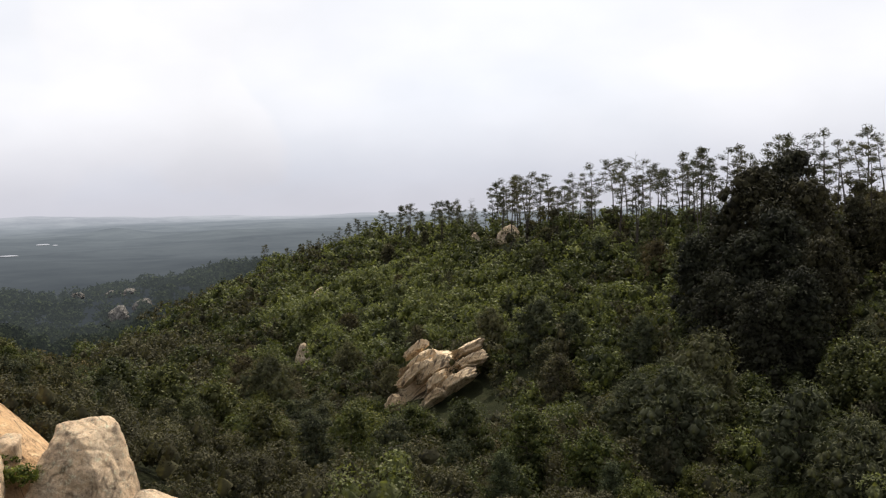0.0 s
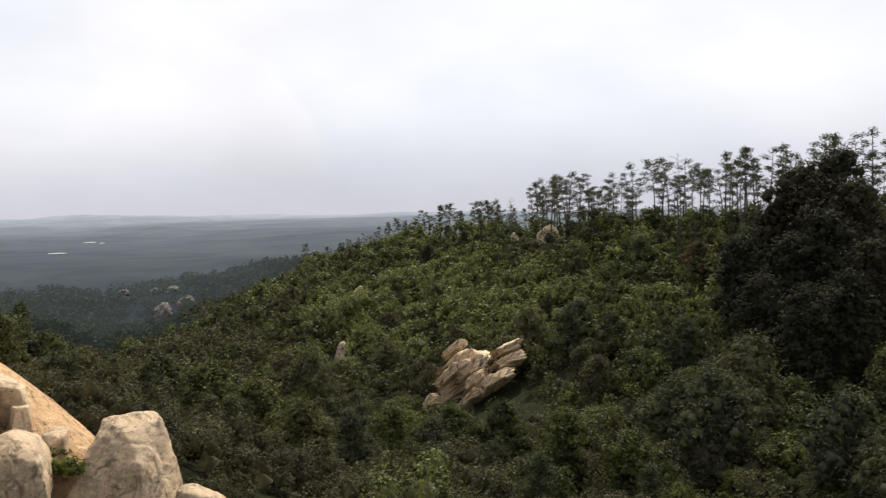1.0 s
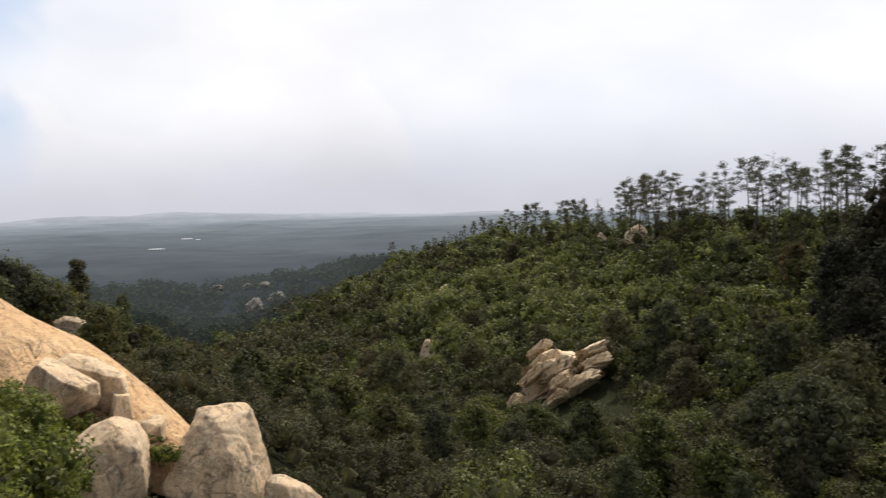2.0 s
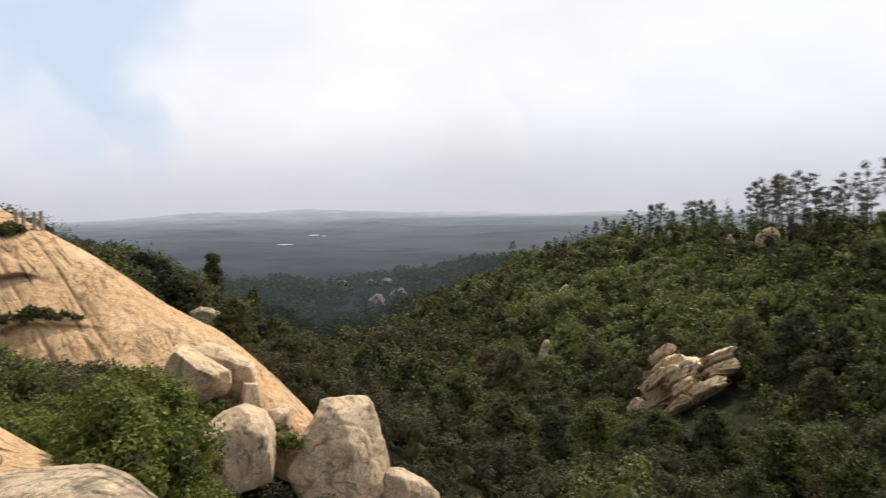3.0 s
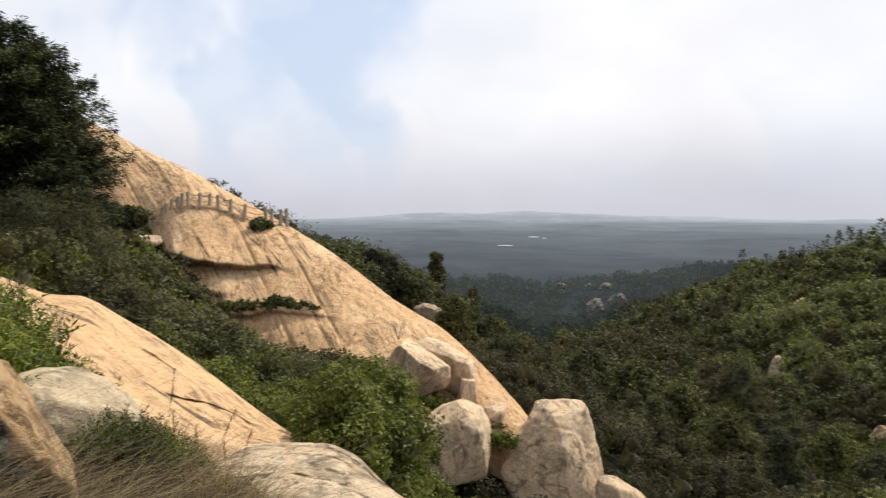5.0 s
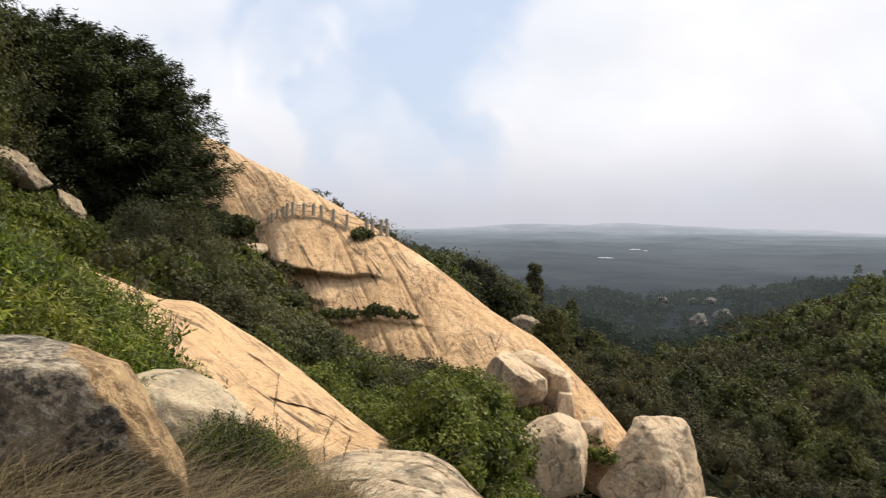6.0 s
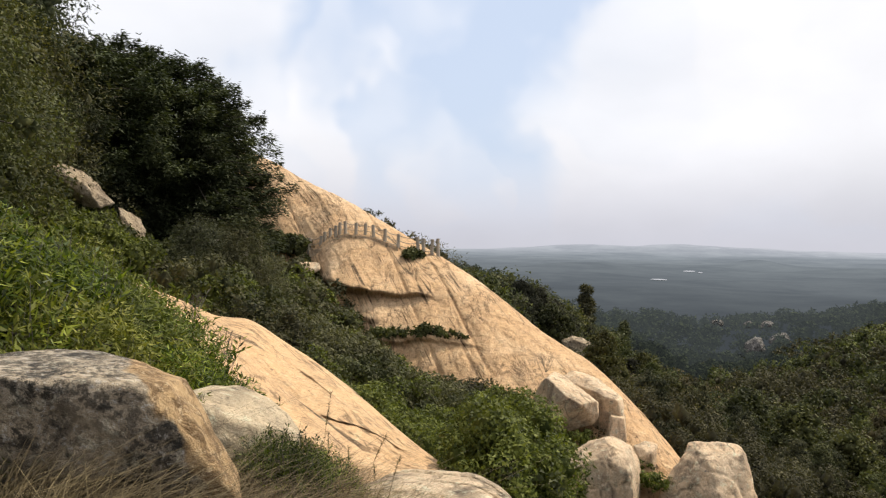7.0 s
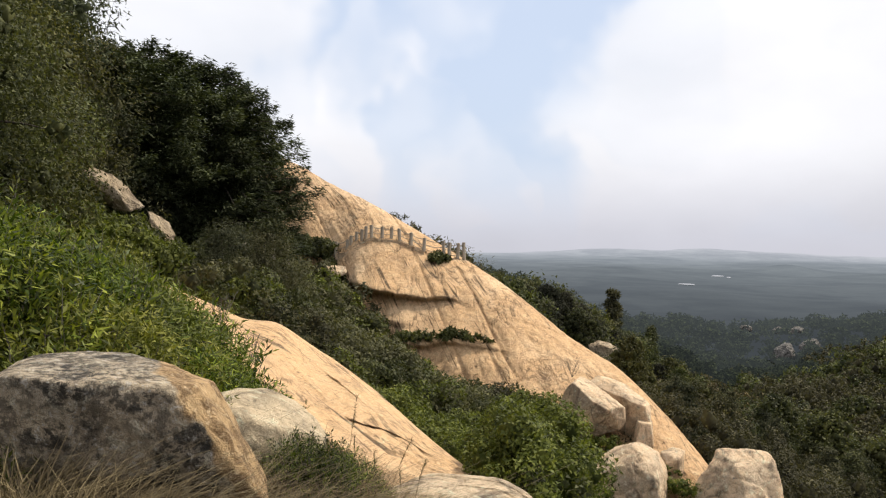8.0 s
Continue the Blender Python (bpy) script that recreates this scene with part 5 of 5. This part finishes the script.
for i in thin_out(px, py, .52 + .02 * d0)[:64]:
    z = float(land(px[i:i + 1], py[i:i + 1])[0])
    h = d0[i] * math.tan(radians(float(np.interp(x0[i], *zip(*FORE_TOP))) - rng.uniform(0, 1.5))) - z
    h = min(h, rng.uniform(.75, 1.6) + .09 * (d0[i] - 5)) * rng.uniform(.8, 1)
    if h > .3 and not (x0[i] < 60.5 and d0[i] < 6.3):
        plant(LANCE if rng.random() < .6 else DARK_LANCE, 1.0, px[i], py[i], h, rng, "shrubs by the boulder")
ROUND = [full_tree(740 + k, 1.6, .55, "rounded bright green leafy bush", (M_BRIGHT, M_NEARGREEN)[k], "leafy_bush", 30, 300, .078, .020, .1, .8, core=0) for k in range(2)]
for az, d, h in ((63.2, 7.4, 1.5), (65.6, 6.6, 1.6), (68.2, 7.6, 2.0), (70.8, 6.2, 1.8), (73.2, 7.4, 2.2), (66.8, 9.4, 2.0), (70.2, 9.8, 2.4), (74.6, 5.6, 1.7), (72.0, 11.2, 2.8), (64.2, 10.6, 1.7), (60.4, 6.6, .9), (62.4, 5.7, .95), (67.4, 5.4, 1.2)):
    p = bearing(az, d)
    z = float(land(np.array([p.x]), np.array([p.y]))[0])
    plant(ROUND, 1.6, p.x, p.y, max(.5, min(h, .9 * (d * math.tan(radians(float(np.interp(az, *zip(*FORE_TOP))) - .6)) - z))), rng, "bushes by the boulder")
# low growth at the boulder's flanks
for az, d, h in ((73.6, 4.0, .75), (75.5, 3.8, .7), (72.6, 4.4, .8), (54.4, 4.4, .46), (53.2, 4.3, .40), (52.4, 4.6, .40), (55.6, 4.6, .42), (51.2, 4.7, .34), (50.2, 4.8, .32), (47.2, 5.0, .30), (46.2, 5.1, .28), (48.8, 4.9, .26)):
    fixed(DARK_LANCE if az > 60 else LANCE, 1.0, az, d, h, "low shrubs round the boulder")


def grass(name, label, mat, az0, az1, d0, d1, tufts, per, tall, lean, seed, width=.006):
    """Bent blades in tufts."""
    rng = np.random.default_rng(seed)
    az = np.radians(rng.uniform(az0, az1, tufts))
    d = np.sqrt(rng.uniform(d0 ** 2, d1 ** 2, tufts))
    x, y = -np.sin(az) * d, np.cos(az) * d
    base = np.stack([x, y, land(x, y) - .02], 1)
    idx = np.repeat(np.arange(tufts), per)
    n = len(idx)
    b = base[idx] + rng.normal(size=(n, 3)) * np.array([.05, .05, 0])
    out = rng.normal(size=(n, 3)) * np.array([1, 1, 0])
    h = tall * (.5 + .6 * rng.random((n, 1))) * (.6 + .5 * rng.random(tufts))[idx][:, None]
    mid = b + out * lean * h * .35 + np.array([0, 0, 1]) * h * .62
    tip = b + out * lean * h * 1.1 + np.array([0, 0, 1]) * h * (.95 - .35 * rng.random((n, 1)))
    side = unit(np.cross(out, [0, 0, 1.0])) * width
    v = np.stack([b - side, b + side, mid + side * .7, mid - side * .7, mid + side * .7, mid - side * .7, tip - side * .15, tip + side * .15], 1).reshape(-1, 3)
    f = np.arange(n)[:, None] * 8 + np.array([[0, 1, 2, 3]])
    g = np.arange(n)[:, None] * 8 + np.array([[5, 4, 7, 6]])
    tagged(new(name, raw_mesh(name, v, np.concatenate([f, g]), mat)), label, "grass", kind="stuff")


grass("dry_grass", "dry straw-coloured grass in front of the boulder", M_GRASS, 59, 78, 2.3, 3.3, 560, 26, .62, .9, 801, .0026)
grass("dry_grass", "short dry grass beside the boulder", M_GRASS, 55, 61.5, 2.5, 3.6, 150, 26, .34, .9, 805, .0026)
grass("dry_grass", "dry grass on the ledge beside the rocks", M_GRASS, 45, 58, 3.7, 5.4, 300, 30, .34, .7, 802, .003)
grass("green_grass", "fresh green grass between the rocks", M_FRESH, 44.5, 58, 3.7, 5.6, 110, 26, .20, .7, 803, .006)
grass("green_grass", "green grass under the shrubs", M_FRESH, 58, 76, 4.6, 6.5, 130, 28, .45, .4, 804, .007)


# ---------------------------------------------------------------- fence on the slab
def on_main(az, el):
    """The place on the big slab at a bearing and a height angle."""
    k = np.array(sorted(MAIN))
    ec, ef, dc, df = [float(np.interp(az, k[:, 0], k[:, c])) for c in (1, 2, 3, 4)]
    f = min(.985, max(0, (el - ef) / (ec - ef)))
    s = 1 - (1 - f) ** (1 / 1.55)
    return seen(az, el, df + (dc - df) * s)


def build_fence():
    posts = ((51.24, -1.55), (50.47, -1.40), (50.17, -1.13), (49.82, -.87), (49.45, -.70), (49.19, -.49), (48.78, -.41), (48.08, -.52), (47.46, -.55), (46.88, -.63), (46.09, -.91), (45.22, -1.27), (43.83, -1.46), (43.49, -1.58), (42.89, -1.61), (42.46, -1.56))
    fence = tagged(new("path_fence"), "weathered grey post fence climbing across the slab", "fence")
    h = .86
    bm = bmesh.new()
    bmesh.ops.create_cone(bm, cap_ends=True, segments=10, radius1=.105, radius2=.095, depth=h + .5)
    bmesh.ops.translate(bm, vec=(0, 0, h / 2 - .25), verts=bm.verts)
    bmesh.ops.bevel(bm, geom=[e for e in bm.edges if abs(e.verts[0].co.z - e.verts[1].co.z) < .01 and e.verts[0].co.z > 0], offset=.02, segments=2, affect="EDGES")
    post = from_bm("post", bm, M_POST, False)
    feet = [on_main(a, e) for a, e in posts]
    for p in feet:
        part("post", post, fence, m=pose(p.x, p.y, p.z, 3 * math.sin(p.x * 9), 3 * math.cos(p.x * 7)))
    for a, b in zip(feet[:-1], feet[1:]):
        if (a - b).length > 4:
            continue
        for up in (.25, .5, .8):
            t = np.linspace(0, 1, 7)[:, None]
            path = np.array(a) + (np.array(b) - np.array(a)) * t + np.array([0, 0, up]) - np.array([0, 0, .10]) * np.sin(t * math.pi)
            part("rope", raw_mesh("rope", *tube(path, np.full(7, .02), 6), M_POST, True), fence)
    # the stone kerb of the path under the posts
    line = np.array([np.array(p) for p in feet[:12]])
    out = unit(line * np.array([-1, -1, 0]))
    for a, b, oa, ob in zip(line[:-1], line[1:], out[:-1], out[1:]):
        c = [a + oa * .42, b + ob * .42, b - ob * .9, a - oa * .9]
        v = [tuple(q + np.array([0, 0, dz])) for dz in (-.4, .13) for q in c]
        f = [(0, 1, 2, 3), (4, 7, 6, 5), (0, 4, 5, 1), (1, 5, 6, 2), (2, 6, 7, 3), (3, 7, 4, 0)]
        part("path_step", raw_mesh("path_step", v, f, M_BOULDER), fence, "stone step of the path")


build_fence()
lone = tagged(new("path_post"), "weathered post of the path among shrubs", "post", group="posts among the shrubs")
bm = bmesh.new()
bmesh.ops.create_cone(bm, cap_ends=True, segments=10, radius1=.09, radius2=.08, depth=2.0)
part("shaft", from_bm("shaft", bm, M_POST), lone, m=pose(0, 0, -.2))
for k, (az, el, d) in enumerate(((57.6, -.75, 30), (55.7, -.55, 32), (63.4, -.7, 27.5), (54.7, -.6, 33))):
    p = spot(az, el, d)
    m = pose(p.x, p.y, p.z - .72)
    if k == 0:
        lone.matrix_world = m
    else:
        copy_thing(lone, m)

# small trees behind the crest of the slab
for kinds, base, az, d, el in ((PINES, 10, 47.3, 53.5, 1.75), (SCRUB, 6, 47.0, 53.5, 1.5), (SCRUB, 6, 45.9, 53, .95), (PINES, 10, 46.2, 53, .9), (SCRUB, 6, 44.6, 51.6, .25), (FEATHER, 8, 44.2, 51, .25), (FEATHER, 8, 43.2, 50.5, -.35), (SCRUB, 6, 46.5, 53, 1.25), (SCRUB, 6, 45.3, 52, .6), (SCRUB, 6, 44.0, 51, .1), (SCRUB, 6, 43.4, 50.5, -.2), (BROAD, 6, 41.0, 54, -1.9), (PINES, 10, 40.3, 55, -2.1), (BROAD, 6, 39.4, 58, -2.3)):
    p = bearing(az, d)
    z = float(land(np.array([p.x]), np.array([p.y]))[0])
    plant(kinds, base, p.x, p.y, d * math.tan(radians(el)) - z, rng, "small trees behind the slab")

# rock rib on the shrubby slope
corner_rock(((67.53, 3.92, 27.8), (66.58, 3.86, 28), (65.65, 3.57, 28), (64.98, 3.1, 27.9), (63.61, 1.55, 27.6), (64.46, 1.24, 27.2), (65.81, 2.17, 27.2), (66.65, 3.04, 27.3), (65.31, 2.44, 26.9), (65.47, 1.36, 27.4), (64.46, 1.38, 29), (66.81, 2.75, 29)),
            61, M_FARROCK, "brown granite rib among shrubs", .02, .022)
corner_rock(((63.37, 1.26, 27.5), (62.74, 1.06, 27.7), (62.01, 0.41, 27.6), (61.65, -0.32, 27.4), (62.2, -0.99, 27.2), (63.14, -1.15, 27.2), (63.15, 0.24, 27.1), (62.56, -0.04, 26.9), (62.03, -1.32, 27.3), (62.56, -0.41, 28.6)),
            63, M_FARROCK, "pointed brown granite block among shrubs", .02, .022)


# ---------------------------------------------------------------- outcrops on the far slope
def build_outcrop():
    """Broken slabs of granite lying in slanting beds one over the other, with dark gaps between."""
    root = tagged(new("rock_outcrop"), "tan granite outcrop of broken slanting beds on the slope", "rock")
    p = bearing(.5, 100)
    root.matrix_world = pose(p.x, p.y, -20.9, 0, 0, .5)
    r = np.random.default_rng(900)
    # ends of each bed across and up, in metres about the middle of the outcrop
    beds = (((-5.6, 0), (-1.2, 3.2)), ((-5.7, -1.3), (.2, 2.6)), ((-6.2, -2.4), (-.6, 1.3)), ((-4.5, -2.6), (1.4, 1.5)), ((-3.5, -3.5), (2.4, .9)),
            ((.7, .7), (5.7, 2.6)), ((1.4, -.4), (5.9, 1.2)), ((-1.5, -3.4), (4.4, -.1)), ((-2.5, -4.2), (.6, -2.2)), ((-6.6, -4.3), (-4.8, -3.3)))
    for k, (a, b) in enumerate(beds):
        a, b = np.array(a), np.array(b)
        whole = np.linalg.norm(b - a)
        along = (b - a) / whole
        tilt = math.degrees(math.atan2(along[1], along[0]))
        c = (a + b) / 2
        hx, hz = whole / 2 + .2, r.uniform(.5, .8)
        o = ((-hx, -hz * .4), (-hx * .8, hz * .35), (-hx * .1, hz * .9), (hx * .7, hz * 1.1), (hx, hz * .3), (hx * .8, -hz), (-hx * .6, -hz * .9))
        me = boulder(o, r.uniform(2.4, 3.6), 310 + 7 * k, M_BEDS, .022, 6, back=.9, front=r.uniform(.8, .95), chips=.014, sharp=200, facets=9, beds=(r.uniform(-6, 6), .42, .26))
        forth = max(-4.0, -1.0 * (1.5 - c[1])) + 1.2 + r.uniform(-.5, .5)
        part("rock_bed", me, root, m=pose(c[0], forth, c[1], -24 + r.uniform(-10, 10), -tilt + r.uniform(-5, 5), r.uniform(-10, 10)))
    base = boulder(((-6.2, -5.2), (-5.6, -.8), (-.8, 2.6), (1.5, 1.0), (5.4, 1.2), (5.6, -1.6), (1.0, -5.2)), 4.5, 977, M_BEDS, .06, 5, back=.9, front=.8, chips=.03, sharp=60)
    part("rock_base", base, root, m=pose(0, 4.4, -1.2, -20))


build_outcrop()
for k, (az, el, wide, tall, label) in enumerate(SLOPE_ROCKS):
    d = met(az, el)
    w, h = radians(wide) * d, radians(tall) * d * (.8 if d > 250 else 1)
    r = np.random.default_rng(70 + k)
    peak = r.uniform(-.2, .3)
    o = ((-.5 * w, -.9 * h), (-.52 * w, -.3 * h), (-.36 * w, .12 * h), ((peak - .14) * w, .5 * h), ((peak + .1) * w, .46 * h), (.46 * w, .05 * h), (.52 * w, -.4 * h), (.5 * w, -.9 * h))
    grey = 19 < az < 25
    set_boulder(az, el + (.22 if d > 250 else .25) * tall, d - .35 * w, boulder(o, w, 71 + k, M_GREYROCK if grey else M_FARROCK, .06, 5, chips=.03, facets=9, sharp=120, lean=.35), label)
PALE_ROCK = boulder(((-1.3, -1.3), (-1.2, .05), (-.5, .4), (.3, .2), (1.3, -.3), (1.3, -1.3)), 1.8, 82, M_FARROCK, .06, 5, chips=.03, facets=9, sharp=120)
set_boulder(32.9, -7.25, 62, PALE_ROCK, "pale rock among the trees")


# ---------------------------------------------------------------- bare snags on the ridge
def snag(seed, h):
    """A dead standing pine, bare grey limbs only."""
    r = np.random.default_rng(seed)
    path, rad = stem(r, h, .09, .04, .02)
    root = tagged(new("dead_tree"), "bare grey dead pine on the ridge", "tree", group="dead trees on the ridge")
    part("trunk", raw_mesh("trunk", *tube(path, rad, 6), M_TWIG, True), root)
    limbs = []
    for k in range(16):
        f = .45 + .52 * k / 16
        a = np.array([np.interp(f * h - .4, path[:, 2], path[:, q]) for q in range(3)])
        ang = k * 2.4 + r.random()
        reach = h * .13 * (1.3 - f) * (.6 + .8 * r.random()) + .3
        b = a + np.array([math.cos(ang) * reach, math.sin(ang) * reach, reach * .55])
        limbs.append(limb(a, b, .035, .012, r, -.1, 4))
        limbs.append(limb(a + (b - a) * .6, b + r.normal(size=3) * .35, .018, .008, r, 0, 4))
    part("bare_crown", raw_mesh("bare_crown", *merge(limbs), M_TWIG, True), root)
    return root


for k, (az, d, el) in enumerate(((-13.0, 140, 2.6), (-4.2, 182, .9), (-9.2, 160, 1.2), (-17.2, 122, 2.6), (-1.9, 196, -.2))):
    p = bearing(az, d)
    z = float(land(np.array([p.x]), np.array([p.y]))[0])
    snag(1000 + k, d * math.tan(radians(el)) - z).matrix_world = pose(p.x, p.y, z)


# ---------------------------------------------------------------- ponds in the lowland
def pond(az, d, wide, deep, seed):
    a = Mat("pond_water")
    a.p.inputs["Base Color"].default_value = (.05, .06, .06, 1)
    a.p.inputs["Roughness"].default_value = .08
    a.p.inputs["IOR"].default_value = 1.33
    t = np.linspace(0, 2 * np.pi, 28, endpoint=False)
    r = 1 + .3 * fbm(np.stack([np.cos(t) * 1.5 + seed, np.sin(t) * 1.5], 1), 3, seed)
    ring = np.stack([np.cos(t) * r * wide / 2, np.sin(t) * r * deep / 2, 0 * t], 1)
    v = np.concatenate([ring, ring * np.array([.97, .97, 1]) + np.array([0, 0, 1.2]), [[0, 0, 1.2]]])
    n = len(t)
    i = np.arange(n)
    j = (i + 1) % n
    f = np.concatenate([np.stack([i, j, n + j], 1), np.stack([i, n + j, n + i], 1), np.stack([n + i, n + j, 0 * i + 2 * n], 1)])
    p = bearing(az, d)
    ob = new("water", raw_mesh("water", v, f, a.m))
    ob.matrix_world = pose(p.x, p.y, d * math.tan(radians(POND_EL[seed])), 0, 0, az)
    tagged(ob, "pale pond reflecting the sky in the lowland", "pond", kind="structure")


POND_EL = {1: -2.45, 2: -3.05, 3: -2.52}
pond(25.7, 2310, 30, 70, 1)
pond(27.6, 1780, 32, 44, 2)
pond(25.0, 2260, 12, 50, 3)


# ---------------------------------------------------------------- shrubs that root in the slab's cracks
def crack_shrubs():
    r = np.random.default_rng(77)
    c, rad = [], []
    for (a0, e0), (a1, e1), count, size in (((47.2, -7.25), (42.4, -6.95), 34, .34), ((42.4, -7.0), (40.2, -7.2), 10, .18), ((44.9, -1.7), (43.9, -1.75), 8, .42), ((54.6, -.6), (51.6, -1.6), 26, .7), ((51.6, -2.4), (50.4, -3.9), 16, .55)):
        for k in range(count):
            q = r.random()
            p = on_main(a0 + (a1 - a0) * q, e0 + (e1 - e0) * q + r.normal() * .08)
            c.append((p.x * .995, p.y * .995, p.z))
            rad.append(size * r.uniform(.6, 1.2))
    c, rad = np.array(c), np.array(rad)
    leaf = np.full(len(c), .17)
    v, f = bushes(c, rad, leaf, .9 * 2 * np.pi * rad ** 2 / (.375 * leaf ** 2), r, .9)
    tagged(new("crack_shrubs", raw_mesh("crack_shrubs", v, f, M_DEEP, True)), "small dark shrubs rooted in the cracks of the slab", "shrubs", kind="stuff")


crack_shrubs()


def foot_shrubs():
    """Low leafy growth in the gaps under and between the boulders at the slab's foot."""
    r = np.random.default_rng(78)
    rows = ((35.95, -14.19, 30, 0.6), (34.99, -14.51, 29.8, 0.55), (34.04, -14.28, 30, 0.5), (33.03, -13.93, 30.3, 0.5), (31.99, -13.79, 30.6, 0.4), (36.90, -14.05, 30.4, 0.7), (28.09, -16.05, 28.4, 0.45), (27.37, -16.19, 28.2, 0.4), (28.47, -15.14, 29.2, 0.3), (34.58, -16.10, 26.8, 0.5), (33.43, -17.09, 26.4, 0.5))
    c = np.array([np.array(seen(a, e, d)) - np.array([0, 0, .25 * w]) for a, e, d, w in rows])
    rad = np.array([q[3] for q in rows])
    leaf = np.full(len(c), .085)
    v, f = bushes(c, rad, leaf, .8 * 2 * np.pi * rad ** 2 / (.375 * leaf ** 2), r, .9, 8)
    tagged(new("gully_shrubs", raw_mesh("gully_shrubs", v, f, M_NEARGREEN, True)), "leafy green shrubs between the boulders", "shrubs", kind="stuff")


foot_shrubs()


# ---------------------------------------------------------------- thin dry stalks by the near slab
def stalk(seed, h):
    r = np.random.default_rng(seed)
    t = np.linspace(0, 1, 8)[:, None]
    off = r.normal(size=3) * np.array([.25, .25, 0]) * h
    path = off * t ** 2 + np.array([0, 0, h]) * t
    root = tagged(new("dry_stalk"), "thin dry grass stalk with a feathery head", "grass", group="stalks by the slab")
    part("stem", raw_mesh("stem", *tube(path, .0024 * (1.3 - t[:, 0]), 4), M_GRASS, True), root)
    n = 60
    q = .72 + .28 * r.random((n, 1))
    pts = np.stack([np.interp(q[:, 0], t[:, 0], path[:, k]) for k in range(3)], 1)
    way = unit(off / max(h, .1) + np.array([0, 0, .8]) + r.normal(size=(n, 3)) * .5)
    part("seed_head", raw_mesh("seed_head", *blades(pts, way, on_sphere(n, r), .035, .004, 3), M_GRASS), root)
    return root


for k, (az, d, h) in enumerate(((51.8, 5.2, .75), (51.2, 5.4, .6), (49.6, 5.6, .5), (48.9, 5.5, .62), (53.4, 5.0, .42), (47.6, 6.0, .45), (46.8, 6.1, .55), (50.5, 5.1, .4))):
    p = bearing(az, d)
    z = float(land(np.array([p.x]), np.array([p.y]))[0])
    stalk(1100 + k, h).matrix_world = pose(p.x, p.y, z - .02, 0, 0, 40 * k)


# ---------------------------------------------------------------- leafless bushes on the near slab
def bare_bush(seed, h):
    """A small dead bush: a few forking wiry stems."""
    r = np.random.default_rng(seed)
    root = tagged(new("bare_bush"), "small leafless wiry bush on the pale slab", "bush", group="bare bushes on the slab")
    for k in range(9):
        ang, out = k * 2.4 + r.random(), r.uniform(.2, .6) * h
        tip = np.array([math.cos(ang) * out, math.sin(ang) * out, h * r.uniform(.6, 1)])
        twigs = [limb(np.zeros(3), tip, .006, .003, r, 0, 4)]
        for q in range(4):
            a = tip * r.uniform(.4, .9)
            twigs.append(limb(a, a + unit(r.normal(size=3) + np.array([0, 0, .9])) * h * .3, .003, .0015, r, 0, 3))
        part("branch", raw_mesh("branch", *merge(twigs), M_TWIG, True), root)
    return root


for k, (az, el, d, h) in enumerate(((56.67, -8.60, 11.2, .42), (58.70, -6.15, 13.0, .5), (35.00, -9.46, 34.4, .9))):
    p = seen(az, el, d)
    bare_bush(1200 + k, h).matrix_world = pose(p.x, p.y, p.z)
